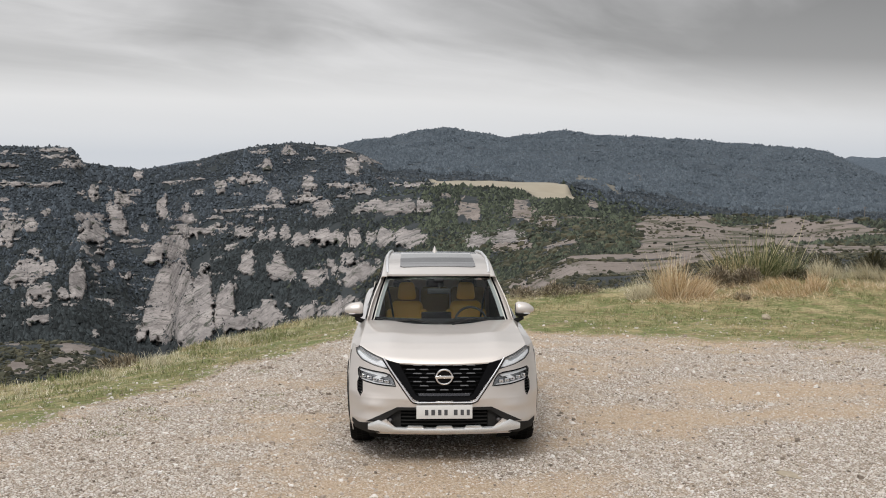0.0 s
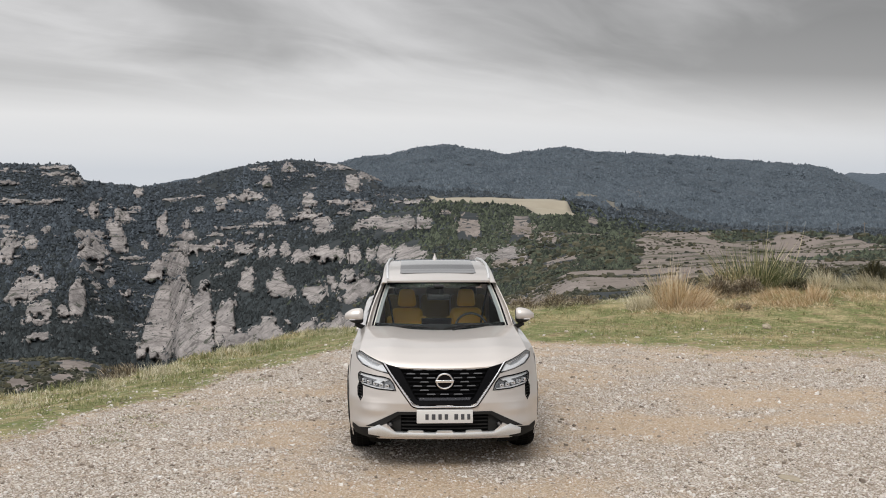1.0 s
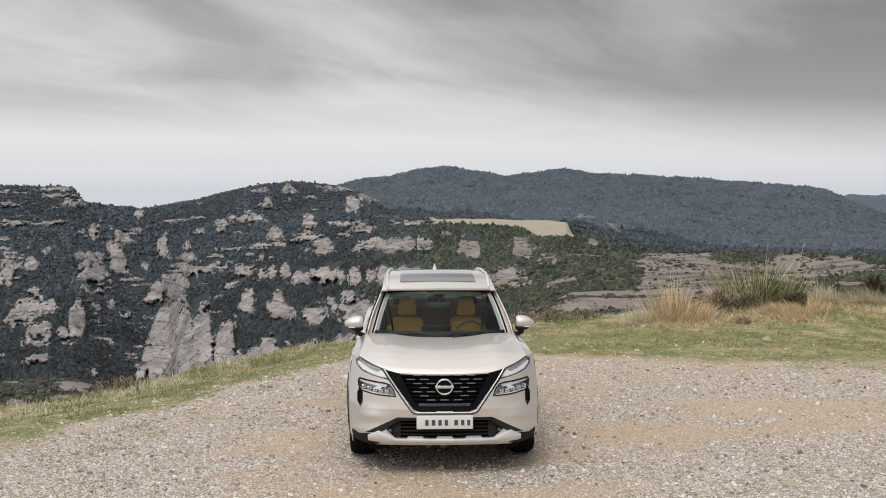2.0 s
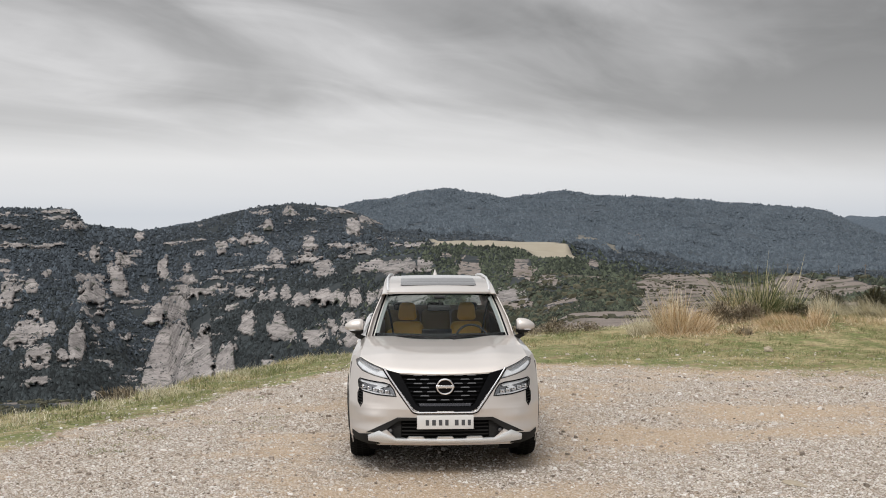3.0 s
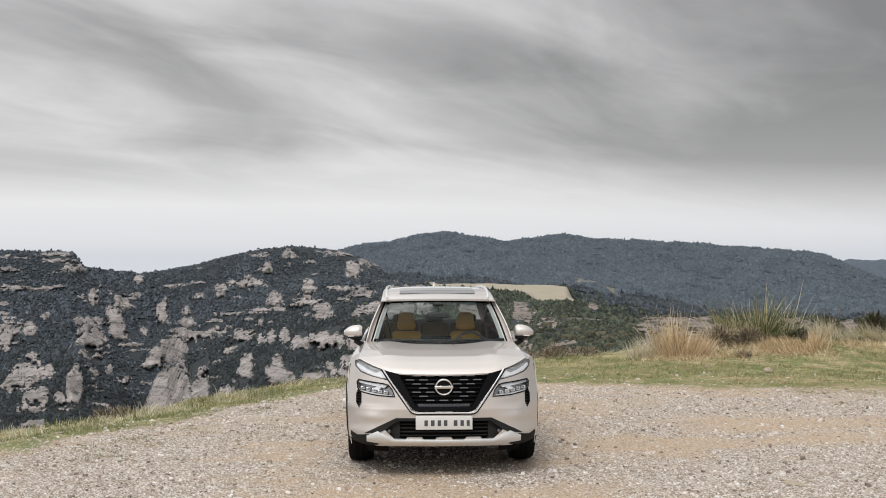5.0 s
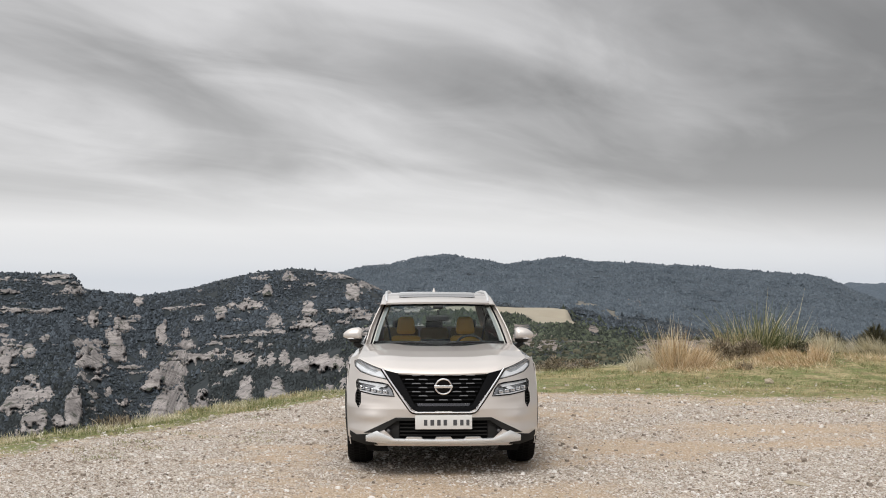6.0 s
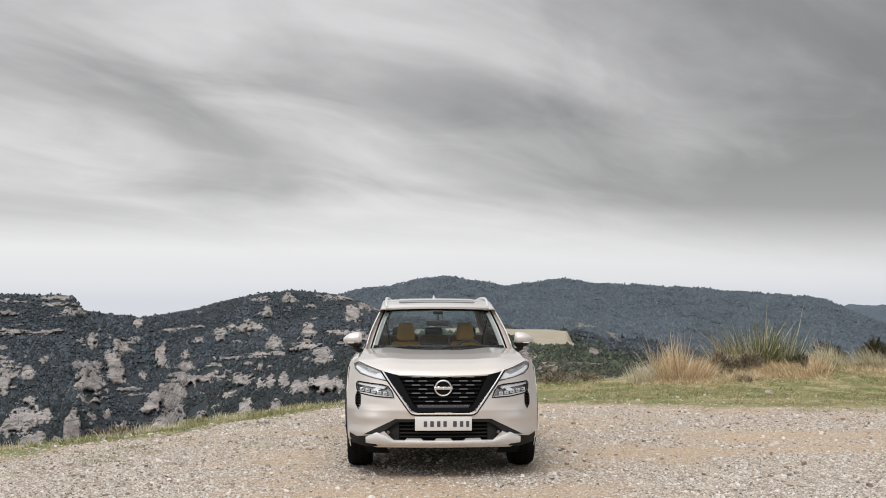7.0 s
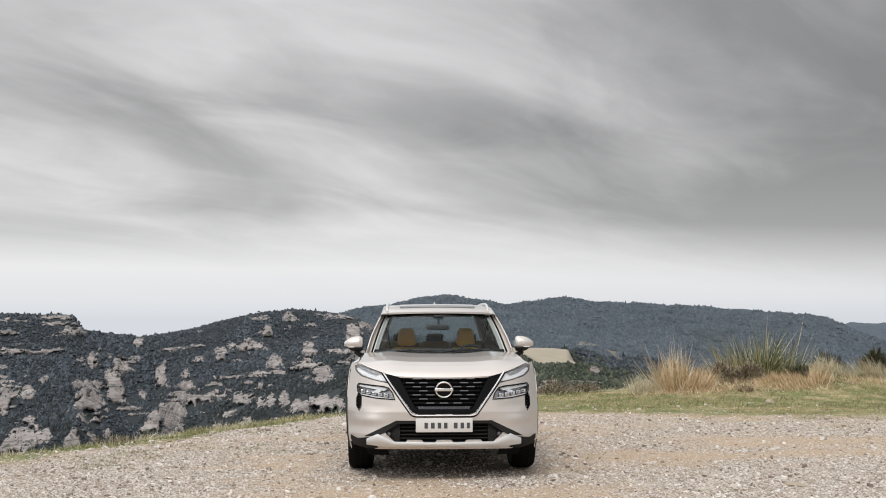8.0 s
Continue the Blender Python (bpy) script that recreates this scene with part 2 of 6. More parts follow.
# ---------------------------------------------------------------- the land
# Heights are kept as rings round the lay-by: distance, then (bearing in degrees, height in metres).
POLE = (0.0, -9.2)
RIDGES = []
RIDGES.append((25, [(-30.1, -7.3), (-22.5, -7.3), (4.8, -7.3), (24.8, -5.9), (32.4, -4.5)]))
RIDGES.append((60, [(-30.1, -15.5), (-22.5, -14.8), (-15.5, -16.2), (-4.7, -14.8), (1.6, -11.5), (4.8, -8.1), (8.3, -7.0), (12.7, -5.8), (17.2, -4.4), (24.8, -3.8), (32.4, -3.8)]))
RIDGES.append((150, [(-30.1, -23.4), (-22.5, -23.8), (-18.9, -24.7), (-14.9, -28.0), (-13.1, -39.7), (-9.4, -43.1), (-4.7, -39.7), (-1.9, -29.7), (1.6, -22.2), (4.8, -18.4), (8.3, -13.8), (12.7, -13.6), (17.2, -12.1), (24.8, -11.3), (32.4, -11.3)]))
RIDGES.append((270, [(-30.1, -61.8), (-22.5, -64.8), (-15.5, -70.8), (-9.4, -70.8), (-4.7, -55.8), (-1.9, -37.7), (0.7, -31.6), (4.2, -27.1), (8.3, -21.8), (12.7, -19.3), (17.2, -18.4), (24.8, -18.4), (32.4, -18.4)]))
RIDGES.append((400, [(-30.1, -90.7), (-22.5, -90.7), (-15.5, -97.4), (-13.1, -93.0), (-9.4, -84.0), (-4.7, -57.2), (-1.9, -41.6), (0.7, -34.9), (4.8, -29.3), (8.3, -25.9), (12.7, -23.5), (17.2, -22.8), (24.8, -22.8), (32.4, -22.8)]))
RIDGES.append((560, [(-30.1, -100.0), (-22.5, -100.0), (-18.9, -96.9), (-16.1, -109.4), (-14.3, -109.4), (-13.1, -87.5), (-9.4, -62.5), (-4.7, -43.7), (-1.9, -34.3), (0.7, -27.4), (4.8, -26.8), (8.3, -24.9), (12.7, -43.7), (17.2, -46.8), (24.8, -46.8)]))
RIDGES.append((680, [(-30.1, -76.5), (-22.5, -76.5), (-18.9, -72.7), (-16.1, -99.3), (-14.3, -99.3), (-13.1, -65.1), (-9.4, -46.1), (-4.7, -27.1), (-1.9, -25.2), (0.7, -20.3), (4.8, -22.5), (8.3, -27.9), (12.7, -42.3), (17.2, -46.1), (24.8, -46.1)]))
RIDGES.append((800, [(-30.1, -41.3), (-22.5, -41.3), (-18.9, -39.1), (-16.1, -63.7), (-14.3, -63.7), (-13.1, -36.9), (-9.4, -27.9), (-4.7, -14.5), (-1.9, -21.2), (0.7, -19.9), (4.8, -19.9), (8.3, -27.9), (12.7, -39.1), (17.2, -45.8), (24.8, -50.3)]))
RIDGES.append((920, [(-30.1, 6.0), (-22.5, 7.5), (-19.0, 6.0), (-18.4, -6.9), (-17.2, -9.4), (-15.5, -12.0), (-13.1, -7.9), (-11.3, 1.4), (-9.4, 7.5), (-7.3, 12.2), (-4.7, 7.5), (-3.2, -1.7), (-1.9, -18.2), (0.7, -21.3), (4.8, -22.3), (8.3, -30.0), (12.7, -38.7), (17.2, -48.0), (24.8, -53.1)]))
RIDGES.append((1250, [(-30.1, -45.3), (-22.5, -52.3), (-15.5, -52.3), (-9.4, -38.3), (-4.7, -13.9), (-1.9, -13.9), (0.7, -11.8), (4.8, -15.3), (8.3, -24.3), (12.7, -38.3), (17.2, -52.3), (24.8, -59.2)]))
RIDGES.append((1900, [(-30.1, -70.3), (-15.5, -70.3), (-9.4, -49.1), (-4.7, -6.7), (-1.9, 4.0), (1.3, 16.7), (4.8, 6.1), (8.0, 12.5), (12.7, -12.0), (17.2, -27.9), (21.8, -38.5), (24.8, -65.0)]))
RIDGES.append((2600, [(-30.1, -97.3), (-9.4, -68.3), (-6.6, -7.3), (-4.7, 18.9), (-3.2, 36.3), (-1.9, 39.2), (-0.6, 53.7), (1.3, 65.3), (2.6, 55.2), (4.8, 40.7), (6.4, 50.8), (8.0, 59.5), (9.6, 45.0), (12.7, 39.2), (15.7, 33.4), (18.7, 21.8), (21.8, 7.3), (22.9, -17.4), (24.8, -53.7), (28.2, -104.6)]))
RIDGES.append((3300, [(-30.1, -124.3), (-4.7, -69.0), (8.0, -50.6), (24.8, -105.9), (32.4, -105.9)]))
RIDGES.append((3900, [(-30.1, -147.4), (-22.5, -147.4), (-16.9, -103.8), (-15.8, -66.8), (-14.9, -58.1), (-14.0, -42.8), (-12.8, -29.8), (-11.0, -38.5), (-4.7, -103.8), (18.7, -82.1), (21.0, -38.5), (22.9, -12.3), (25.6, -8.0), (32.4, -8.0)]))
RIDGES.append((4700, [(-30.1, -152.0), (32.4, -152.0)]))

RIM = np.array([(-16, -40), (-15, -8), (-9.2, 0.6), (-6.2, 4.4), (-4.4, 6.7), (-3.4, 8.8), (-2.2, 10.6), (0, 11.8), (2.3, 12.2), (4.4, 12.6),
                (6.5, 13.4), (9, 15), (14, 18), (26, 22), (45, 20), (45, -40)], float)
GRAVEL = np.array([(-14, -40), (-13, -9), (-4.25, 1.2), (-3.0, 3.4), (-2.0, 6.0), (-1.0, 7.3), (1.7, 6.9), (4.3, 6.4), (6.7, 5.8), (12, 4.8), (40, 3.5),
                   (40, -40)], float)


def hash01(ix, iy, seed):
    h = (ix.astype(np.int64) * 374761393 + iy.astype(np.int64) * 668265263 + seed * 974634777) & 0xFFFFFFFF
    h = ((h ^ (h >> 13)) * 1274126177) & 0xFFFFFFFF
    return ((h ^ (h >> 16)) & 0xFFFFFF) / float(0xFFFFFF)


def vnoise(x, y, seed):
    ix, iy = np.floor(x), np.floor(y)
    fx, fy = x - ix, y - iy
    fx, fy = fx * fx * (3 - 2 * fx), fy * fy * (3 - 2 * fy)
    a, b = hash01(ix, iy, seed), hash01(ix + 1, iy, seed)
    c, d = hash01(ix, iy + 1, seed), hash01(ix + 1, iy + 1, seed)
    return ((a * (1 - fx) + b * fx) * (1 - fy) + (c * (1 - fx) + d * fx) * fy) * 2 - 1


def fbm(x, y, seed=1, octaves=4):
    s, amp, tot = 0.0, 1.0, 0.0
    for o in range(octaves):
        s = s + amp * vnoise(x * 2 ** o + 17.3 * o, y * 2 ** o - 9.1 * o, seed + o)
        tot += amp
        amp *= 0.5
    return s / tot


def smooth(e0, e1, v):
    t = np.clip((v - e0) / (e1 - e0), 0, 1)
    return t * t * (3 - 2 * t)


def inside(poly, x, y):
    """Distance to the outline, positive inside it."""
    best = np.full(x.shape, 1e18)
    odd = np.zeros(x.shape, bool)
    for (x0, y0), (x1, y1) in zip(poly, np.roll(poly, -1, 0)):
        ex, ey = x1 - x0, y1 - y0
        t = np.clip(((x - x0) * ex + (y - y0) * ey) / (ex * ex + ey * ey), 0, 1)
        best = np.minimum(best, (x - x0 - t * ex) ** 2 + (y - y0 - t * ey) ** 2)
        if y0 != y1:
            odd ^= ((y0 > y) != (y1 > y)) & (x < (x1 - x0) * (y - y0) / (y1 - y0) + x0)
    return np.where(odd, 1, -1) * np.sqrt(best)


def polar(x, y):
    dx, dy = x - POLE[0], y - POLE[1]
    return np.degrees(np.arctan2(dx, dy)), np.hypot(dx, dy)


def hills(az, r):
    R = np.array([k for k, _ in RIDGES], float)
    Z = np.array([np.interp(az, [p[0] for p in row], [p[1] for p in row]) for _, row in RIDGES])
    i = np.clip(np.searchsorted(R, r) - 1, 0, len(R) - 2)
    k = np.arange(len(az))
    slope = np.diff(Z, axis=0) / np.diff(R)[:, None]
    m = np.zeros_like(Z)
    a, b = slope[:-1], slope[1:]
    same = a * b > 0
    m[1:-1] = np.where(same, 2 * a * b / np.where(same, a + b, 1), 0)
    m[0], m[-1] = slope[0], slope[-1]
    h = (R[i + 1] - R[i])
    t = np.clip((r - R[i]) / h, 0, 1)
    t2, t3 = t * t, t * t * t
    return ((2 * t3 - 3 * t2 + 1) * Z[i, k] + (t3 - 2 * t2 + t) * h * m[i, k] + (3 * t2 - 2 * t3) * Z[i + 1, k] + (t3 - t2) * h * m[i + 1, k])


def height(x, y):
    x, y = np.atleast_1d(np.asarray(x, float)), np.atleast_1d(np.asarray(y, float))
    az, r = polar(x, y)
    far = smooth(120, 500, r)
    rr = r * (1 + 0.05 * far * fbm(x / 170, y / 170, 3, 3))
    crest = 1 - 0.75 * smooth(800, 900, r) * (1 - smooth(960, 1050, r)) - 0.6 * smooth(2200, 2500, r)
    z = hills(az + 1.3 * far * np.clip(crest - 0.25, 0, 1) * fbm(x / 110, y / 110, 8, 4) * np.minimum(1, 700 / np.maximum(r, 1)), rr)
    gully = 1 - np.abs(fbm(x / 95, y / 95, 21, 4))
    z = z + np.minimum(r, 1400) * 0.026 * np.clip(crest, 0, 1) ** 1.5 * smooth(30, 200, r) * (gully - 0.75) + np.minimum(r, 2600) * 0.0022 * fbm(x / 26, y / 26, 31, 4) * smooth(30, 120, r)
    meadow = smooth(660, 700, r) * (1 - smooth(860, 900, r)) * smooth(0.4, 1.2, az) * (1 - smooth(8.0, 8.6, az))
    z = z * (1 - meadow) + (-19.5 - 0.02 * (r - 750)) * meadow
    s = inside(RIM, x, y) + 0.25 * fbm(x / 1.6, y / 1.6, 41, 3)
    left = 1 - smooth(-1.5, 2.0, x)
    flat = 0.018 * fbm(x / 0.9, y / 0.9, 51, 4) + 0.03 * fbm(x / 4, y / 4, 61, 2) * smooth(2.2, 5, np.hypot(x, y - 2.3))
    flat = flat - (0.30 * left + 0.12) * (1 - smooth(0, 3.2, s)) + 0.32 * np.exp(-(((x - 7.5) / 3.2) ** 2 + ((y - 11.8) / 2.0) ** 2))
    fall = flat - 0.10 * np.clip(-s, 0, 1.5) - 0.8 * np.maximum(-s - 0.4, 0)
    blend = smooth(2.0, 14.0, -s)
    return np.where(s > 0, flat, np.maximum(fall, np.minimum(z, flat - 0.1 * np.clip(-s, 0, 3))) * (1 - blend) + np.maximum(z, fall) * blend)


def grass_cover(x, y):
    s = inside(GRAVEL, x, y)
    n = fbm(x / 1.3, y / 1.3, 71, 4)
    return np.clip(smooth(0.45, -0.55, s + 0.9 * n), 0, 1)


def loose_cover(x, y):
    """Where pale chippings lie loose over the tan dirt."""
    s = inside(GRAVEL, x, y)
    n = 0.75 * fbm(x / 2.4, y / 1.1, 161, 4) + 0.35 * fbm(x / 0.5, y / 0.35, 167, 3)
    edge = np.exp(-((s - 1.0) / 1.2) ** 2) * 0.30 * smooth(0.5, -1.0, x) + np.where(x > 0, np.exp(-((s - 2.2) / 1.0) ** 2) * 0.28 - 0.35 * np.exp(-(s / 0.7) ** 2), 0)
    west = 0.18 * smooth(-1.2, -3.0, x) + 0.22 * smooth(1.2, 3.5, x)
    worn = 0.50 * np.exp(-((x + 0.1) / 1.9) ** 2 - ((y + 0.9) / 0.8) ** 2) + 0.50 * np.exp(-((x - 2.3) / 1.1) ** 2 - ((y - 1.6) / 0.6) ** 2) + 0.35 * np.exp(-((x - 4.5) / 1.6) ** 2 - ((y - 2.9) / 0.4) ** 2)
    return smooth(-0.28, 0.34, n + edge + west - worn)


def bare_cover(x, y):
    """How far the soil or rock lies bare on the slopes: 0 wooded, 1 open."""
    az, r = polar(x, y)
    n = fbm(x / 30, y / 30, 81, 4)
    shelf = smooth(110, 140, r) * (1 - smooth(430, 460, r)) * smooth(5.5, 9.5, az)
    fore = smooth(28, 45, r) * (1 - smooth(230, 270, r)) * smooth(1.0, 3.5, az) * (1 - smooth(9, 13, az))
    knoll = smooth(90, 110, r) * (1 - smooth(190, 230, r)) * (1 - smooth(-16, -13, az))
    copse = smooth(180, 210, r + 25 * n) * (1 - smooth(395, 430, r)) * smooth(3.0, 4.5, az) * (1 - smooth(11.6, 12.8, az + 1.5 * n))
    return (1 - 0.95 * copse) * np.clip(np.maximum(np.maximum(shelf * smooth(-0.30, 0.05, n + 0.1), fore * smooth(-0.15, 0.12, n)), knoll * smooth(-0.05, 0.25, n)), 0, 1)


def meadow_cover(x, y):
    az, r = polar(x, y)
    n = 0.5 * fbm(x / 40, y / 40, 91, 3)
    m = smooth(0.0, 0.6, az + n) * (1 - smooth(8.2, 8.6, az + 1.4 * n + 0.006 * (r - 650))) * smooth(640, 662, r + 20 * n + 55 * smooth(4.5, 8.2, az)) * (1 - smooth(880, 900, r))
    far = smooth(8.2, 8.6, az + n) * (1 - smooth(10.9, 11.3, az + n)) * np.exp(-((r - 1150 + 45 * (az - 8.4) - 20 * n) / 42) ** 4)
    lane = 0.9 * np.exp(-((r - 392 - 8 * n) / 3.0) ** 2) * smooth(13, 14, az) * (1 - smooth(27, 30, az))
    return np.clip(m + 0.5 * far + lane, 0, 1)


def land_patch(name, radii, bearings, closed):
    r, b = np.meshgrid(radii, np.radians(bearings), indexing="ij")
    x, y = (POLE[0] + r * np.sin(b)).ravel(), (POLE[1] + r * np.cos(b)).ravel()
    z = height(x, y)
    nr, nb = len(radii), len(bearings)
    i, j = np.meshgrid(np.arange(nr - 1), np.arange(nb if closed else nb - 1), indexing="ij")
    j2 = (j + 1) % nb
    quads = np.stack([i * nb + j, i * nb + j2, (i + 1) * nb + j2, (i + 1) * nb + j], -1).reshape(-1, 4)[:, ::-1]
    me = bpy.data.meshes.new(name)
    me.vertices.add(len(x))
    me.vertices.foreach_set("co", np.stack([x, y, z], -1).astype(np.float32).ravel())
    me.loops.add(quads.size)
    me.loops.foreach_set("vertex_index", quads.astype(np.int32).ravel())
    me.polygons.add(len(quads))
    me.polygons.foreach_set("loop_start", np.arange(0, quads.size, 4, dtype=np.int32))
    me.polygons.foreach_set("use_smooth", np.ones(len(quads), bool))
    me.update()
    s = inside(RIM, x, y)
    r_all = polar(x, y)[1]
    # the distance value steers the haze colour of the far slopes
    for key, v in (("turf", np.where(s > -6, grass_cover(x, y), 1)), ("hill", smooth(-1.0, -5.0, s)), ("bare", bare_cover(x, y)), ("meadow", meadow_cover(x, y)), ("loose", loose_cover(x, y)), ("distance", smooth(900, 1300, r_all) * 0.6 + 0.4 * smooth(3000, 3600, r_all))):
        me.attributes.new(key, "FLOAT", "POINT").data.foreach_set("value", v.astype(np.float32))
    return me


RADII = np.concatenate([[0.001], np.geomspace(1.0, 6.0, 14), np.geomspace(6.1, 34, 170), np.geomspace(34.5, 400, 90), np.linspace(404, 1000, 130), np.geomspace(1010, 4700, 100)])
BEARINGS = np.concatenate([np.linspace(-180, -30, 60)[:-1], np.linspace(-30, 32, 460), np.linspace(32, 180, 60)[1:-1]])
ground = new("ground", land_patch("ground", RADII, BEARINGS, True))
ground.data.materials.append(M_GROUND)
tagged(ground, "gravel lay-by with worn grass verge above wooded hills", "ground", kind="structure")


def mesh_from(name, verts, faces, mat=None, shade=True):
    """A mesh out of computed arrays; all faces have the same number of corners."""
    faces = np.asarray(faces, np.int32)
    k = faces.shape[1]
    me = bpy.data.meshes.new(name)
    me.vertices.add(len(verts))
    me.vertices.foreach_set("co", np.asarray(verts, np.float32).ravel())
    me.loops.add(faces.size)
    me.loops.foreach_set("vertex_index", faces.ravel())
    me.polygons.add(len(faces))
    me.polygons.foreach_set("loop_start", np.arange(0, faces.size, k, dtype=np.int32))
    me.polygons.foreach_set("use_smooth", np.full(len(faces), shade, bool))
    me.update()
    if mat:
        me.materials.append(mat)
    return me


# ---------------------------------------------------------------- crags on the hills
# Foot x, y, width, height, sideways lean of the head, all in metres; then 0 band, 1 rounded buttress, 2 bare eroded slope.
MESA_CRAGS = [(-310, 845, 38.1, 4.6, 0.0, 0), (-301, 833, 26.5, 4.5, 0.0, 0), (-286, 827, 16.8, 10.4, 0.0, 1), (-325, 793, 14.5, 5.3, 0.0, 0), (-302, 776, 38.5, 6.6, 0.0, 0), (-259, 793, 11.8, 16.0, 2.8, 1), (-239, 803, 14.7, 12.3, -4.7, 1), (-244, 790, 14.9, 10.3, -3.7, 1), (-228, 746, 13.7, 23.4, -6.2, 1), (-244, 724, 29.4, 9.5, 4.3, 1), (-230, 691, 24.7, 18.1, -2.5, 1), (-266, 709, 8.1, 8.1, 1.3, 1), (-277, 677, 15.7, 13.2, 2.5, 1), (-266, 681, 11.6, 12.0, 2.1, 1), (-273, 656, 10.4, 14.9, 4.0, 1), (-221, 667, 17.5, 9.5, 0.0, 1)]
GORGE_CRAGS = [(-200, 771, 10.8, 21.1, -1.8, 1), (-207, 830, 20.3, 4.8, 0.0, 0), (-214, 769, 5.9, 14.4, -1.8, 1), (-242, 596, 12.4, 16.0, 6.6, 1), (-235, 601, 10.2, 17.5, 2.9, 1), (-231, 614, 12.6, 10.0, 2.2, 1), (-219, 567, 15.1, 16.5, 4.8, 1), (-206, 568, 8.2, 12.7, 0.0, 1), (-200, 575, 10.0, 25.5, -1.0, 1), (-210, 539, 15.1, 7.2, 0.0, 0), (-177, 532, 5.1, 4.8, 0.0, 1), (-211, 644, 8.8, 7.3, 0.0, 1), (-212, 676, 5.2, 6.8, 0.0, 1), (-205, 683, 9.3, 5.6, 0.0, 0), (-240, 850, 8.5, 11.0, 0.0, 1)]
CLIFF_CRAGS = [(-163, 702, 18.7, 11.8, 7.3, 1), (-150, 674, 45.3, 10.9, 0.0, 0), (-171, 690, 35.4, 16.9, 6.4, 1), (-131, 511, 27.6, 35.4, 10.2, 1), (-102, 447, 30.3, 44.3, 5.7, 1), (-92, 460, 12.3, 22.4, 1.3, 1), (-71, 430, 28.3, 14.2, 1.5, 1), (-92, 515, 10.1, 12.8, 4.2, 1), (-71, 494, 16.5, 13.6, -5.7, 1), (-51, 452, 13.0, 11.2, -1.0, 1), (-48, 402, 9.7, 8.8, 0.9, 1), (-28, 340, 18.2, 8.2, 0.0, 1), (-43, 460, 7.9, 9.5, -3.2, 1), (-26, 393, 21.6, 9.0, 5.4, 1), (-32, 446, 9.7, 9.7, 0.0, 0), (-120, 618, 12.1, 5.0, 0.0, 1)]
BANDS_CRAGS = [(-96, 592, 5.4, 12.9, 0.0, 1), (-90, 590, 7.4, 11.2, 1.4, 1), (-81, 581, 6.7, 10.3, 0.0, 1), (-114, 628, 12.3, 11.2, 0.0, 0), (-66, 541, 13.6, 11.1, 3.7, 1), (-50, 524, 17.9, 13.2, 1.8, 0), (-36, 515, 8.2, 9.7, -1.2, 1), (-26, 493, 6.5, 6.2, 0.0, 1), (-18, 459, 12.6, 10.2, 3.1, 1), (-6, 414, 16.1, 10.2, 0.0, 1), (-107, 692, 25.4, 4.4, 0.0, 0), (-134, 704, 25.9, 4.1, 0.0, 0), (-80, 679, 21.7, 7.7, 4.6, 0), (-62, 620, 13.4, 10.2, -1.4, 1), (-52, 692, 25.9, 5.5, 2.4, 0), (-43, 685, 19.4, 6.2, 0.0, 1)]
CREST_CRAGS = [(-70, 865, 36.2, 7.3, 0.0, 0), (-48, 858, 17.5, 12.1, -6.8, 1), (-113, 840, 12.9, 7.7, 0.0, 1), (-55, 776, 15.8, 12.3, -2.6, 1), (-126, 813, 10.2, 11.6, -2.8, 1), (-137, 785, 30.6, 11.7, 6.3, 1), (-155, 769, 9.8, 16.8, 1.8, 1), (-81, 703, 13.6, 11.6, 0.0, 1), (-105, 712, 16.3, 9.8, -2.4, 1), (-14, 541, 36.9, 10.1, 8.0, 1), (-8, 683, 27.8, 5.4, 3.9, 0), (-37, 579, 9.2, 6.6, 0.0, 1), (-175, 741, 7.7, 6.5, 0.0, 1), (-171, 764, 9.7, 5.3, 0.0, 1), (212, 1008, 15.7, 12.2, -3.5, 2)]
BADLANDS_CRAGS = [(21, 452, 17.5, 13.7, 1.0, 2), (12, 558, 10.1, 3.2, 0.0, 2), (40, 401, 14.3, 10.8, -1.8, 2), (47, 374, 11.7, 5.6, 1.3, 2), (26, 310, 12.9, 4.7, 1.1, 1), (26, 292, 19.9, 4.1, 2.7, 2), (30, 216, 14.2, 3.8, 0.8, 2), (17, 319, 8.4, 5.1, 1.8, 1), (17, 121, 9.1, 2.4, 2.2, 2), (16, 77, 6.4, 2.0, 0.5, 2), (14, 126, 8.0, 2.1, 1.1, 2), (51, 222, 7.7, 2.6, 1.1, 2), (100, 585, 9.4, 6.7, 0.0, 2)]
KNOLL_CRAGS = [(-41, 116, 13.4, 2.4, 0.7, 2), (-51, 117, 7.6, 1.8, 0.0, 2), (-41, 92, 3.2, 1.7, 1.1, 2), (-39, 99, 5.4, 1.8, 1.3, 2)]


BROW = 2.5


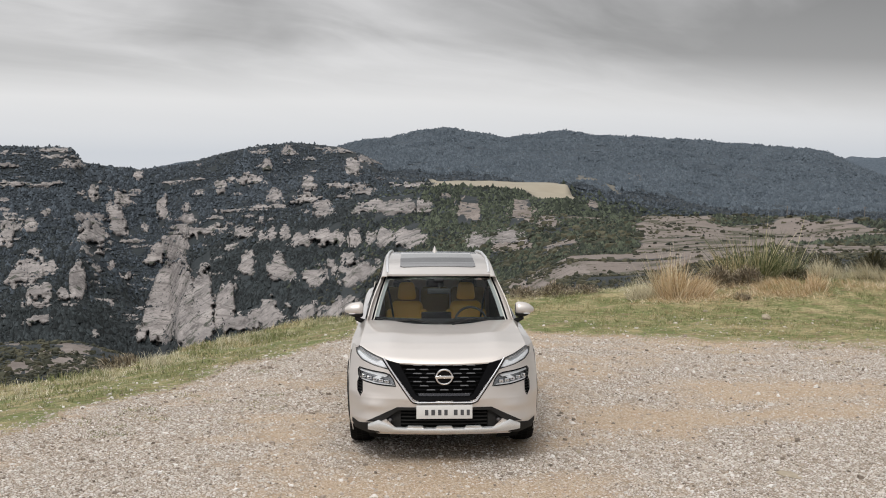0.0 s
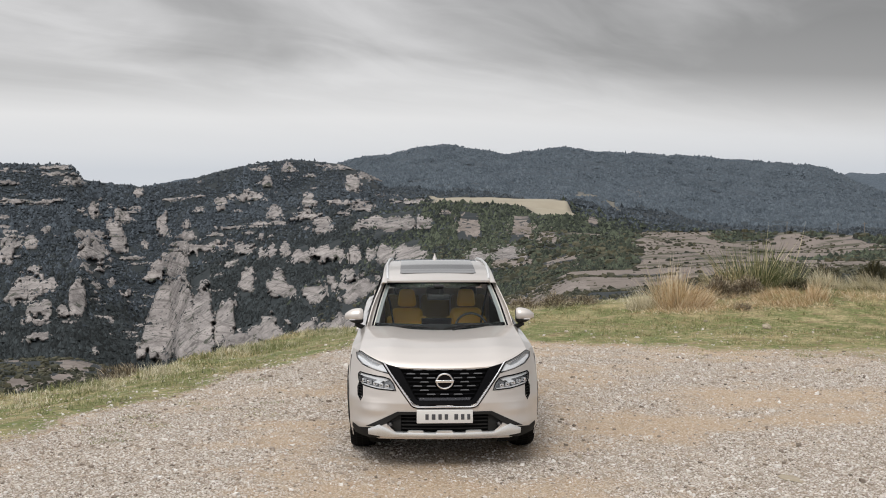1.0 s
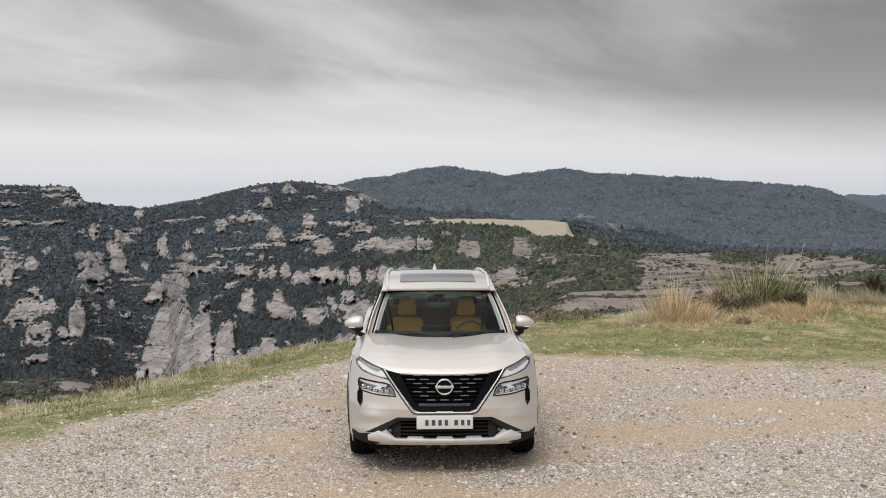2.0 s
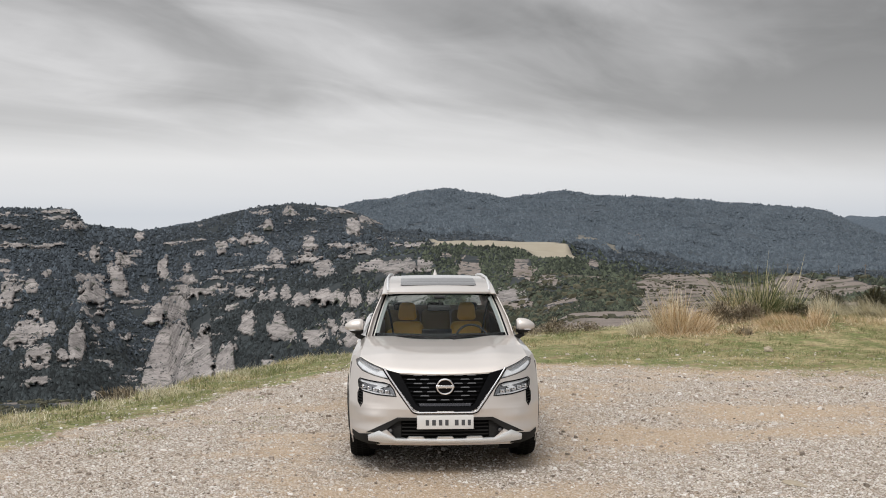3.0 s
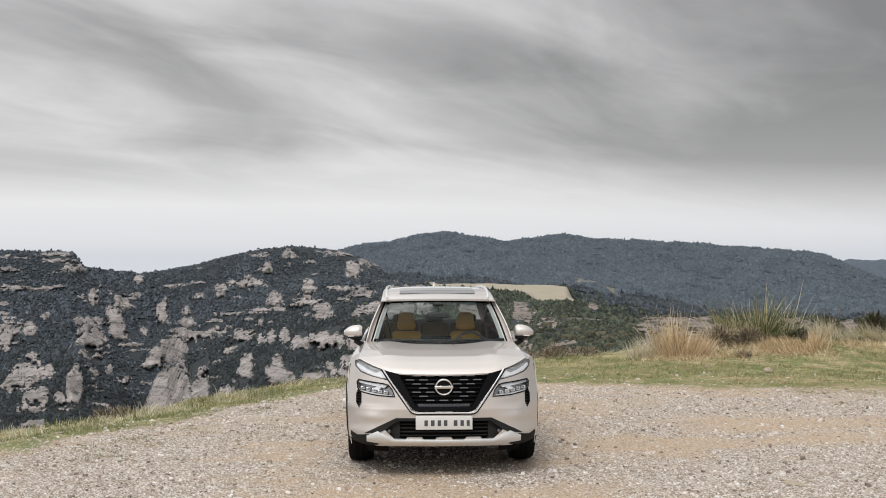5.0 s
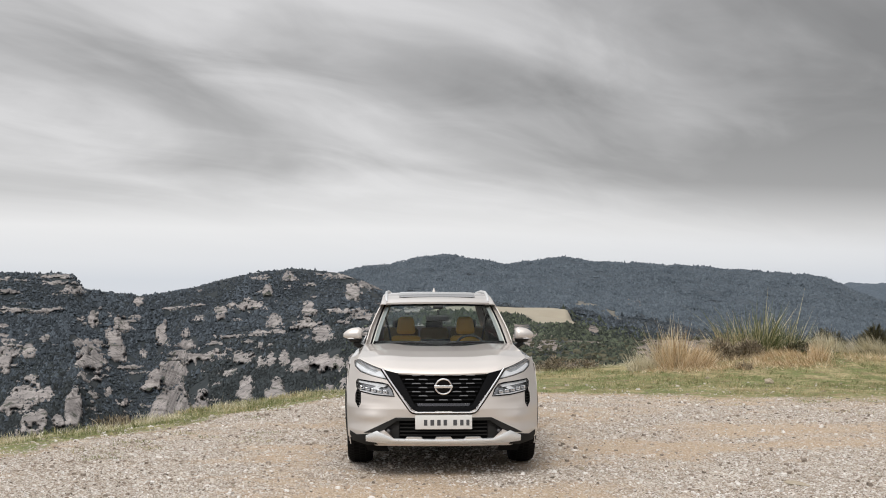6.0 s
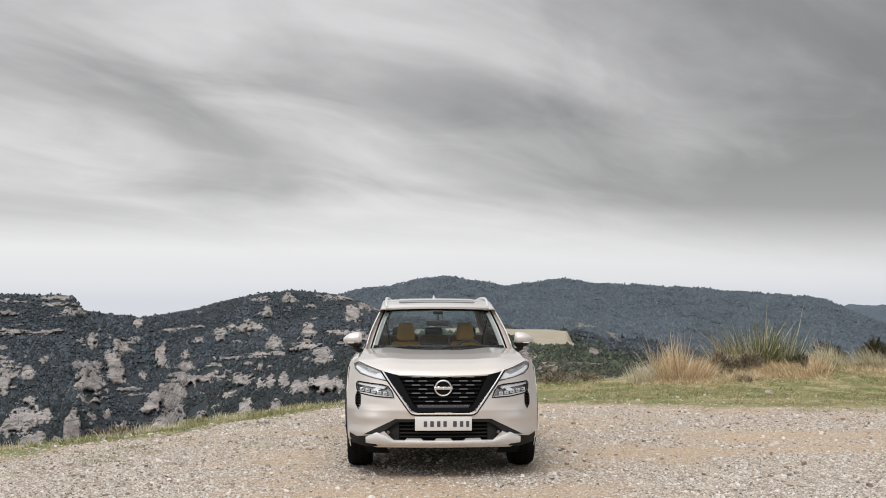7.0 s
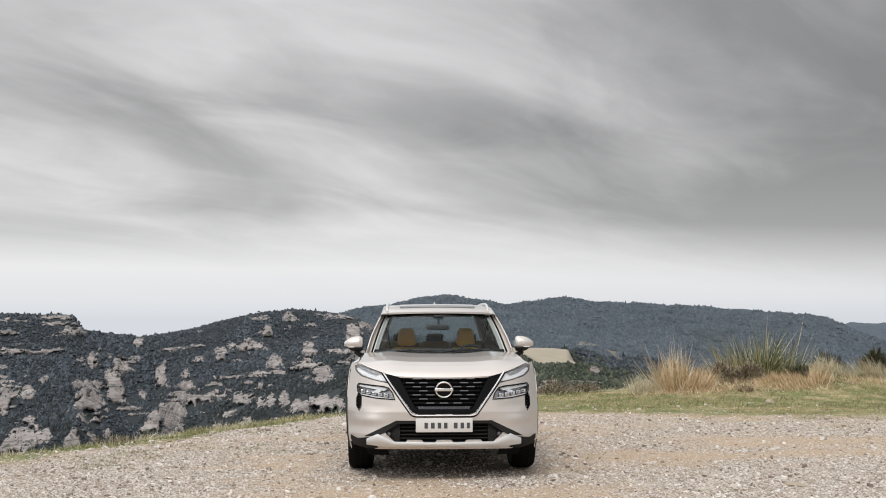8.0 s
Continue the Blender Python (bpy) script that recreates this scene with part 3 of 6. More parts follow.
def crag(x, y, w, h, lean, kind, seed):
    """Rock that stands out of the slope as a steep face under a shelf, or as an eroded slope, with an uneven border."""
    a0, r0 = math.atan2(x - POLE[0], y - POLE[1]), math.hypot(x - POLE[0], y - POLE[1])
    w *= (1.10, 1.18 if h < 20 else 1.05, 1.15)[kind]
    h *= (1.0, 1.08, 1.0)[kind]
    cell = r0 / 820
    reach = 1.16 + abs(lean) / w
    nu, nv = int(np.clip(w * reach / cell, 24, 130)), int(np.clip(1.25 * h / cell, 20, 120))
    u, v = np.meshgrid(np.linspace(-reach, reach, nu), np.linspace(-0.12, 1.13, nv), indexing="ij")
    lat = u * w / 2
    az = a0 + lat / r0
    rr = np.linspace(r0 - 0.8 * h - 3, r0 * 1.25 + 9 * h, 260)
    col = az[:, :1]
    land = height((POLE[0] + rr * np.sin(col)).ravel(), (POLE[1] + rr * np.cos(col)).ravel()).reshape(nu, -1)
    rise = np.maximum.accumulate((land - BROW) / rr, 1) + np.linspace(0, 1e-5, rr.size)
    zf = float(height(x, y)[0])
    e0 = (zf - BROW) / r0
    e = np.minimum(e0 + v * h / r0, rise[:, -1:])
    slope_r = np.stack([np.interp(e[i], rise[i], rr) for i in range(nu)])
    foot_r = 0.5 * r0 + 0.5 * np.stack([np.interp(e0, rise[i], rr) for i in range(nu)])[:, None]
    z = BROW + slope_r * e
    # border of the bare rock
    ue = u - lean / (w / 2) * (v - 0.5)
    long_ = lat / max(h, 0.3 * w)
    n_top, n_foot = fbm(1.4 * long_ + seed, 0.3 * long_, seed, 4), np.abs(fbm(3.2 * long_ + seed, 0.9 * v, seed + 5, 3))
    n_side = fbm(v * 3.4 + 2 * seed, u * 1.5, seed + 9, 5)
    patch = 0.7 * fbm(2.6 * long_ + 3 * seed, 2.2 * v, seed + 13, 4) + 0.6 * fbm(lat / 2.2, (z - zf) / 1.8, seed + 15, 3)
    if kind == 0:
        top, low, gate = 0.90 + 0.45 * n_top, 0.02 + 0.7 * n_foot, 0.05
    elif kind == 1:
        top, low, gate = (1 - np.clip(np.abs(ue), 0, 1) ** (2.0 + seed % 4)) ** 0.8 * (0.95 + 0.60 * n_top), 0.45 * n_foot * np.abs(ue), 0.05
    else:
        top, low, gate = (1 - np.clip(np.abs(ue), 0, 1) ** 2.4) ** 0.6 * (0.95 + 0.45 * n_top), 0.02 + 0.65 * n_foot, 0.12
    m = np.minimum(np.minimum(top - v, v - low), (1 - np.abs(ue) + 0.55 * n_side) * 0.5 * w / h) + (0.14, 0.17, 0.26)[kind] * patch
    gap = smooth(0.05, 0.0, np.abs(fbm(1.1 * long_ + 7 * seed, 0.35 * v + seed, seed + 17, 3))) * (0.0 if kind == 2 else (0.12 if h > 20 else 0.3))
    # bushy ledges break the face up along its beds
    ledges = smooth(0.10, 0.34, fbm(lat / 7.0 + seed, (z - zf + 0.25 * lean / h * lat) / 2.6, seed + 37, 4))
    m = m - (0.20, 0.24, 0.26)[kind] * ledges * (0.12 if h > 20 else 1.0)
    m = m - gap * smooth(-0.1, 0.3, v) * smooth(1.0, 0.55, np.abs(fbm(v * 1.5 + seed, u, seed + 19, 2)))
    # the face: ribs, beds and cracks
    s = min(w, 1.8 * h, 13.0)
    ribs = fbm(lat / (0.20 * s) + 3.1 * seed + 0.8 * lean / h * v, z / (2.2 * s), seed + 27, 4)
    beds = fbm(z / 1.7 + 0.04 * lat, lat / 40, seed + 31, 3)
    lump = fbm(lat / (0.5 * s), z / (0.5 * s), seed + 3, 3)
    back = (0.10, 0.28, 1.3)[kind] * v * h + (0.02, 0.42, 0.25)[kind] * h * np.clip(v, 0, 1) ** 3
    face_r = foot_r + back + 0.05 * w * np.clip(ue, -1.2, 1.2) ** 2
    proud = np.clip((0.45, 0.38, 0.0)[kind] * (slope_r - face_r), 0, (0.5, 0.35, 0.0)[kind] * h)
    cleft = smooth(0.09, 0.0, np.abs(fbm(lat / (0.16 * s) + 5.3 * seed - 1.2 * lean / h * v, z / (3.0 * s), seed + 23, 3)))
    calm = 0.28 if h > 20 else 0.8
    relief = calm * s * ((0.26, 0.24, 0.08)[kind] * ribs + 0.10 * lump + (0.20, 0.16, 0.05)[kind] * cleft) + (1.1, 0.8, 0.2)[kind] * beds
    M = smooth(0.0, gate, m)
    r = np.where(m > 0, slope_r - M * (proud + np.maximum((0.10, 0.10, 0.02)[kind] * s - relief * (0.3 if kind == 2 else 1.0), -0.02 * s)), slope_r + 0.8) - 0.1
    z = BROW + r * e
    gx, gy = POLE[0] + r * np.sin(az), POLE[1] + r * np.cos(az)
    verts = np.stack([gx.ravel() - x, gy.ravel() - y, z.ravel() - zf], -1)
    i, j = np.meshgrid(np.arange(nu - 1), np.arange(nv - 1), indexing="ij")
    quads = np.stack([i * nv + j, (i + 1) * nv + j, (i + 1) * nv + j + 1, i * nv + j + 1], -1).reshape(-1, 4)
    quads = quads[(m.ravel()[quads] > 0.0).any(1)]
    if len(quads) == 0:
        return None
    used, inv = np.unique(quads, return_inverse=True)
    name, mat = ("rock_outcrop", M_ROCK) if kind < 2 else ("eroded_slope", M_SOIL)
    ob = new(name, mesh_from(name, verts[used], inv.reshape(-1, 4), mat))
    ob.location = (x, y, zf)
    if kind == 2:
        tagged(ob, "bare pinkish-grey eroded slope dotted with low scrub", "bare slope", "bare slopes on the hills")
    else:
        look_ = "long cliff band" if kind == 0 else ("tall rounded cliff" if h > 0.9 * w else "rounded buttress")
        tagged(ob, "pale grey-pink %s of bedded rock among dark pines" % look_, "cliff", "cliffs on the hills")
    shelf = (np.abs(m) < 0.05) & (v > 0.05)
    ledge = (m > 0.05) & (fbm(lat / (0.22 * s) + seed, z / (0.16 * s), seed + 41, 3) > (0.34, 0.30, 0.45)[kind])
    P = verts + (x, y, zf)
    if kind < 2:
        PERCH.append(P[shelf.ravel()])
        LEDGE.append(P[ledge.ravel()])
    else:
        DOTS.append(P[ledge.ravel()])
    return a0, r0, float(np.percentile(slope_r[nu // 2], 90)), w, h, kind


def crag_cover(c, x, y):
    """True on the ground that an outcrop stands on."""
    a0, r0, r1, w, h, kind = c
    az, r = np.arctan2(x - POLE[0], y - POLE[1]), np.hypot(x - POLE[0], y - POLE[1])
    t = (r - r0) / (r1 - r0)
    return (np.abs(az - a0) * r0 < w * (0.30 - (0.14 if kind else 0.0) * t)) & (r > r0 - 0.003 * r0) & (t < 0.85)


def wooded(n, r0, r1, az0, az1, seed):
    """Places for trees, closer together on plan where the slope is steep."""
    rng = np.random.default_rng(seed)
    az, rr = np.linspace(az0, az1, 260), np.geomspace(r0, r1, 500)
    A, R = np.meshgrid(np.radians(az), rr, indexing="ij")
    z = height((POLE[0] + R * np.sin(A)).ravel(), (POLE[1] + R * np.cos(A)).ravel()).reshape(A.shape)
    rise = np.diff(np.maximum.accumulate((z - BROW) / R, 1), axis=1)
    wgt = rise + 0.12 * rise.mean()
    cdf = np.cumsum(wgt.ravel()) / wgt.sum()
    k = np.searchsorted(cdf, rng.random(n)).clip(0, wgt.size - 1)
    i, j = k // wgt.shape[1], k % wgt.shape[1]
    a = np.radians(az[i] + rng.uniform(-0.5, 0.5, n) * (az[1] - az[0]))
    r = rr[j] + rng.random(n) * (rr[j + 1] - rr[j])
    return POLE[0] + r * np.sin(a), POLE[1] + r * np.cos(a), r


PERCH, LEDGE, DOTS, COVER = [], [], [], []
for i, c in enumerate(MESA_CRAGS + GORGE_CRAGS + CLIFF_CRAGS + BANDS_CRAGS + CREST_CRAGS + BADLANDS_CRAGS + KNOLL_CRAGS):
    COVER.append(crag(*c, 11 + 3 * i))
# many small ledges and slabs show between the trees of the rocky hillside
_x, _y, _r = wooded(130, 600, 890, -24, -1, 77)
_rng = np.random.default_rng(78)
for i in range(len(_x)):
    h_ = _rng.uniform(1.2, 4.0)
    COVER.append(crag(float(_x[i]), float(_y[i]), h_ * _rng.uniform(0.8, 4.5), h_, _rng.uniform(-1.5, 1.5), int(_rng.random() < 0.5), 700 + 3 * i))
COVER = [c for c in COVER if c]


# ---------------------------------------------------------------- woods
def clumps(name, pts, size, seed, mat, tall=1.0, round_=False):
    """Tree or bush crowns: one small uneven tent or dome of foliage at each place."""
    rng = np.random.default_rng(seed)
    ring = np.arange(5) * 2 * math.pi / 5
    base = np.concatenate([np.stack([np.cos(ring), np.sin(ring), np.zeros(5)], -1), [(0, 0, 1.3)]])
    tri = np.array([(k, (k + 1) % 5, 5) for k in range(5)])
    if round_:
        base = np.concatenate([base[:5], np.stack([0.75 * np.cos(ring + 0.6), 0.75 * np.sin(ring + 0.6), np.full(5, 0.75)], -1)])
        tri = np.array([(k, (k + 1) % 5, 5 + k) for k in range(5)] + [((k + 1) % 5, 5 + (k + 1) % 5, 5 + k) for k in range(5)] + [(5, 6, 7), (5, 7, 8), (5, 8, 9)])
    n, c = len(pts), len(base)
    v = base[None] * (1 + rng.normal(0, 0.25, (n, c, 3)))
    v[:, :5, 2] = rng.uniform(-0.25, 0.45 - 0.3 * round_, (n, 5))
    v = v * size[:, None, None] * np.stack([rng.uniform(0.7, 1.1, n), rng.uniform(0.7, 1.1, n), rng.uniform(0.7, 1.3, n) * tall], -1)[:, None] + pts[:, None]
    f = (tri[None] + (np.arange(n) * c)[:, None, None]).reshape(-1, 3)
    return new(name, mesh_from(name, v.reshape(-1, 3), f, mat, False))


def strewn(n, r0, r1, az0, az1, seed, power=1.0):
    rng = np.random.default_rng(seed)
    r = r0 * (r1 / r0) ** (rng.random(n) ** power)
    a = np.radians(rng.uniform(az0, az1, n))
    return POLE[0] + r * np.sin(a), POLE[1] + r * np.cos(a), r


def woods():
    rng = np.random.default_rng(9)
    x, y, r = wooded(130000, 200, 1020, -26, 28, 5)
    n = fbm(x / 45, y / 45, 101, 4)
    keep = (meadow_cover(x, y) < 0.3) & (bare_cover(x, y) < 0.35) & (n > -0.6)
    for c in COVER:
        keep &= ~crag_cover(c, x, y)
    x, y, r, n = x[keep], y[keep], r[keep], n[keep]
    size = np.clip(rng.lognormal(-0.05, 0.36, len(x)), 0.4, 2.0) * np.clip(r / 640, 0.35, 1.1) * (1 + 0.5 * n)
    p = np.stack([x, y, height(x, y)], -1)

    def some(groups, share, low, high):
        q = np.concatenate(groups)
        q = q[rng.random(len(q)) < share]
        return q - (0, 0, 0.3), rng.uniform(low, high, len(q)) * np.clip(np.hypot(q[:, 0] - POLE[0], q[:, 1] - POLE[1]) / 620, 0.08, 1.2)
    p1, s1 = some(PERCH, 0.55, 0.35, 1.15)
    p2, s2 = some(LEDGE, 0.40, 0.3, 0.8)
    p, size = np.concatenate([p, p1, p2]), np.concatenate([size, s1, s2])
    az, r = polar(p[:, 0], p[:, 1])
    green = smooth(-6, 3, az + 3 * fbm(p[:, 0] / 60, p[:, 1] / 60, 105, 3)) * (1 - smooth(640, 800, r)) > rng.random(len(p))
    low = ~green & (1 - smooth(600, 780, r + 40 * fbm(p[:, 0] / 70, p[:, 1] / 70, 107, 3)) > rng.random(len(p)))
    tagged(clumps("gorge_woods", p[low], size[low], 19, M_PINE, 0.85), "gorge pine woods, near-black copy for shade and thin haze", "woods", kind="stuff")
    green = green | low
    tagged(clumps("pine_woods", p[~green], size[~green], 15, M_WOOD, 0.8), "pine woods covering the hillsides, blue haze put into their colour", "woods", kind="stuff")
    green = green & ~low
    tagged(clumps("oak_woods", p[green], size[green], 17, M_OAK, 0.85), "dark green holm oak and pine woods on the nearer slopes", "woods", kind="stuff")
    x, y, r = wooded(80000, 1020, 2720, -26, 28, 6)
    n = fbm(x / 70, y / 70, 103, 4)
    keep = (meadow_cover(x, y) < 0.3) & (n > -0.5)
    x, y, r, n = x[keep], y[keep], r[keep], n[keep]
    size = np.clip(rng.lognormal(0.40, 0.38, len(x)), 0.7, 3.4) * (0.6 + 0.4 * r / 1500) * (1 + 0.4 * n)
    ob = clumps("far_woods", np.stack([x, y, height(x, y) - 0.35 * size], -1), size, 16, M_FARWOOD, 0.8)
    tagged(ob, "far ridge woods with haze painted into their blue-green", "woods", kind="stuff")


def scrub():
    x, y, r = strewn(42000, 45, 470, -26, 28, 25, 0.8)
    n = fbm(x / 18, y / 18, 111, 4)
    b = bare_cover(x, y)
    rng = np.random.default_rng(29)
    keep = (inside(RIM, x, y) < -5) & (((b < 0.4) & (n > -0.35)) | ((b >= 0.4) & (rng.random(len(x)) < np.where(n > 0.10, 0.75, 0.10))))
    for c in COVER:
        keep &= ~crag_cover(c, x, y) | ((c[5] == 2) & (n > 0.0))
    x, y, r, b = x[keep], y[keep], r[keep], b[keep]
    size = np.clip(rng.lognormal(-0.60, 0.5, len(x)), 0.12, 1.6) * np.where(b > 0.4, 0.75, 1.0) * np.clip(r / 260, 0.12, 1.2)
    # thick heath and holm oak on the near knoll and its hollow
    kx, ky, kr = strewn(16000, 75, 300, -27, -9, 27, 0.9)
    ok = (inside(RIM, kx, ky) < -6) & (fbm(kx / 12, ky / 12, 113, 4) > -0.3)
    for c in COVER:
        ok &= ~crag_cover(c, kx, ky) | ((c[5] == 2) & (fbm(kx / 4, ky / 6, 119, 3) > 0.12))
    dots = np.concatenate(DOTS)
    dots = dots[rng.random(len(dots)) < 0.35]
    x, y = np.concatenate([x, kx[ok]]), np.concatenate([y, ky[ok]])
    p = np.concatenate([np.stack([x, y, height(x, y)], -1), dots])
    size = np.concatenate([size, rng.uniform(0.15, 0.7, int(ok.sum())) * np.clip(kr[ok] / 190, 0.35, 1.2), rng.uniform(0.5, 1.6, len(dots)) * np.hypot(dots[:, 0] - POLE[0], dots[:, 1] - POLE[1]) / 800])
    p[:, 2] -= 0.1 * size
    tagged(clumps("hill_scrub", p, size, 35, M_SCRUB, 0.75, True), "dark green and brown scrub bushes on the bare slopes", "bushes", kind="stuff")


woods()
scrub()

# ---------------------------------------------------------------- the car
def part(name, bm, mat, parent, label="", smooth_=True, bevel=0.0, outward=None):
    me = bpy.data.meshes.new(name)
    bmesh.ops.recalc_face_normals(bm, faces=bm.faces)
    if outward:
        bm.normal_update()
        if sum((f.normal for f in bm.faces), Vector()).dot(Vector(outward)) < 0:
            bmesh.ops.reverse_faces(bm, faces=bm.faces)
    for f in bm.faces:
        f.smooth = smooth_
    bm.to_mesh(me)
    bm.free()
    if smooth_:
        me.set_sharp_from_angle(angle=radians(38))
    me.materials.append(mat)
    ob = new(name, me)
    ob.parent = parent
    if bevel:
        b = ob.modifiers.new("edge", "BEVEL")
        b.width, b.segments, b.limit_method, b.angle_limit = bevel, 2, "ANGLE", radians(40)
    if label:
        ob["label"] = label
    return ob


def ip(v, xs, ys):
    return float(np.interp(v, xs, ys))


def sheet(fn, nu, nv, thick=0.0, along=(0, 1, 0), keep=None):
    """A grid surface fn(u, v) with u, v in 0..1, given thickness along a direction. keep(point) leaves openings."""
    bm = bmesh.new()
    g = [[bm.verts.new(fn(i / nu, j / nv)) for j in range(nv + 1)] for i in range(nu + 1)]
    for i in range(nu):
        for j in range(nv):
            q = (g[i][j], g[i + 1][j], g[i + 1][j + 1], g[i][j + 1])
            if keep is None or keep(sum((v.co for v in q), Vector()) / 4):
                bm.faces.new(q)
    for v in [v for v in bm.verts if not v.link_faces]:
        bm.verts.remove(v)
    if thick:
        r = bmesh.ops.extrude_face_region(bm, geom=bm.faces[:])
        bmesh.ops.translate(bm, verts=[v for v in r["geom"] if isinstance(v, bmesh.types.BMVert)], vec=Vector(along) * thick)
    return bm


def in_poly(poly, x, y):
    odd = False
    for (x0, y0), (x1, y1) in zip(poly, poly[1:] + poly[:1]):
        if (y0 > y) != (y1 > y) and x < (x1 - x0) * (y - y0) / (y1 - y0) + x0:
            odd = not odd
    return odd


def grow(poly, d):
    cx, cy = sum(p[0] for p in poly) / len(poly), sum(p[1] for p in poly) / len(poly)
    return [(x + d * (1 if x > cx else -1), y + d * (1 if y > cy else -1)) for x, y in poly]


def plate(poly, lift, thick, surf, step=0.03, axis=1, sign=1, single=False):
    """A panel cut to an outline and laid on a curved surface. axis 1: outline in x, z and surface y(x, z); axis 0: outline in y, z and x(y, z)."""
    bm = bmesh.new()
    bm.faces.new([bm.verts.new((p[0], 0, p[1])) for p in poly])
    bmesh.ops.triangulate(bm, faces=bm.faces[:])
    for k, lo, hi in ((0, min(p[0] for p in poly), max(p[0] for p in poly)), (2, min(p[1] for p in poly), max(p[1] for p in poly))):
        c = math.ceil(lo / step) * step + 0.0007
        while c < hi:
            co, no = [0, 0, 0], [0, 0, 0]
            co[k], no[k] = c, 1
            bmesh.ops.bisect_plane(bm, geom=bm.verts[:] + bm.edges[:] + bm.faces[:], plane_co=co, plane_no=no, dist=1e-5)
            c += step
    bmesh.ops.remove_doubles(bm, verts=bm.verts, dist=0.0016)
    bmesh.ops.dissolve_degenerate(bm, edges=bm.edges, dist=0.0008)
    r = {"geom": []} if single else bmesh.ops.extrude_face_region(bm, geom=bm.faces[:])
    back = {v for v in r["geom"] if isinstance(v, bmesh.types.BMVert)}
    for v in bm.verts:
        a, z = v.co.x, v.co.z
        s = surf(a, z) + (thick if v in back else 0.0) - lift
        v.co = (a, s, z) if axis == 1 else (sign * (surf(a, z) - (thick if v in back else 0.0) + lift), a, z)
    return bm


def mirrored(poly):
    return [(-x, z) for x, z in reversed(poly)]


def tube(points, radius, sides=8, closed=False):
    """A round bar along a line of points."""
    bm = bmesh.new()
    pts = [Vector(p) for p in points]
    n = len(pts)
    rings = []
    for i, p in enumerate(pts):
        a = pts[(i - 1) % n] if closed or i else p
        b = pts[(i + 1) % n] if closed or i < n - 1 else p
        q = (b - a).to_track_quat("Z", "Y")
        rings.append([bm.verts.new(p + q @ Vector((radius * math.cos(k * 2 * math.pi / sides), radius * math.sin(k * 2 * math.pi / sides), 0))) for k in range(sides)])
    for i in range(n if closed else n - 1):
        A, B = rings[i], rings[(i + 1) % n]
        for k in range(sides):
            bm.faces.new((A[k], A[(k + 1) % sides], B[(k + 1) % sides], B[k]))
    if not closed:
        bm.faces.new(rings[0][::-1])
        bm.faces.new(rings[-1])
    return bm


def lathe(profile, centre, sides=48, close=False):
    """A turned form about an axle along x: profile points are (x, radius)."""
    bm = bmesh.new()
    rings = []
    for x, r in profile:
        rings.append([bm.verts.new((centre[0] + x, centre[1] + r * math.cos(k * 2 * math.pi / sides), centre[2] + r * math.sin(k * 2 * math.pi / sides))) for k in range(sides)])
    pairs = list(zip(rings, rings[1:])) + ([(rings[-1], rings[0])] if close else [])
    for A, B in pairs:
        for k in range(sides):
            bm.faces.new((A[k], A[(k + 1) % sides], B[(k + 1) % sides], B[k]))
    return bm


def soft_box(cx, cy, cz, sx, sy, sz, r, seg=3, shape=None):
    bm = bmesh.new()
    bmesh.ops.create_cube(bm, size=1)
    for v in bm.verts:
        v.co = Vector((v.co.x * sx, v.co.y * sy, v.co.z * sz))
    bmesh.ops.bevel(bm, geom=bm.edges[:], offset=r, segments=seg, profile=0.5, affect="EDGES")
    for v in bm.verts:
        if shape:
            v.co = Vector(shape(*v.co))
        v.co += Vector((cx, cy, cz))
    return bm


def paint_material():
    k = Nodes("champagne_metallic_paint")
    p = k.obj()
    flake = k.noise(p, 900, 2)
    dust = k.noise(p, 2.2, 4)
    c = k.mix(k.math("MULTIPLY", flake, 0.35), (0.650, 0.602, 0.565), (0.765, 0.73, 0.70))
    c = k.mix(k.ramp(dust, (0.5, 0.0), (0.75, 0.10)), c, (0.46, 0.39, 0.31))
    k.set(Base_Color=c, Metallic=0.58, Roughness=k.ramp(dust, (0.3, 0.38), (0.7, 0.46)), Coat_Weight=1.0, Coat_Roughness=0.05)
    return k.m


def pane_material(name, tint, gloss=0.10):
    """Thin flat glass: lets the view through, tinted, with a clear surface reflection."""
    k = Nodes(name)
    tr = k.node("ShaderNodeBsdfTransparent", Color=tint)
    gl = k.node("ShaderNodeBsdfGlossy", Color=(1.0, 1.0, 1.0), Roughness=0.01)
    fr = k.node("ShaderNodeFresnel", IOR=1.5)
    mx = k.n.new("ShaderNodeMixShader")
    k.l.new(k.math("MULTIPLY", fr.outputs[0], gloss), mx.inputs[0])
    k.l.new(tr.outputs[0], mx.inputs[1])
    k.l.new(gl.outputs[0], mx.inputs[2])
    k.l.new(mx.outputs[0], k.n["Material Output"].inputs[0])
    return k.m


M_PAINT = paint_material()
M_GLOSS = plain("gloss_black_plastic", (0.005, 0.005, 0.006), 0.08, 0.0, 0.2, 30, Specular_IOR_Level=0.15)
M_MATT = plain("textured_black_plastic", (0.018, 0.0175, 0.017), 0.62, 0.0, 0.4, 300, Specular_IOR_Level=0.25)
M_UNDER = plain("black_underside", (0.010, 0.010, 0.010), 0.9, 0.0, 0.3, 20, Specular_IOR_Level=0.1)
M_TYRE = plain("tyre_rubber", (0.012, 0.012, 0.012), 0.8, 0.0, 0.5, 60, Specular_IOR_Level=0.2)
M_CHROME = plain("bright_chrome", (0.86, 0.86, 0.87), 0.2, 1.0, 0.02, 400)
M_SATIN = plain("satin_silver_plastic", (0.80, 0.81, 0.82), 0.32, 0.55, 0.02, 500, Coat_Weight=0.3)
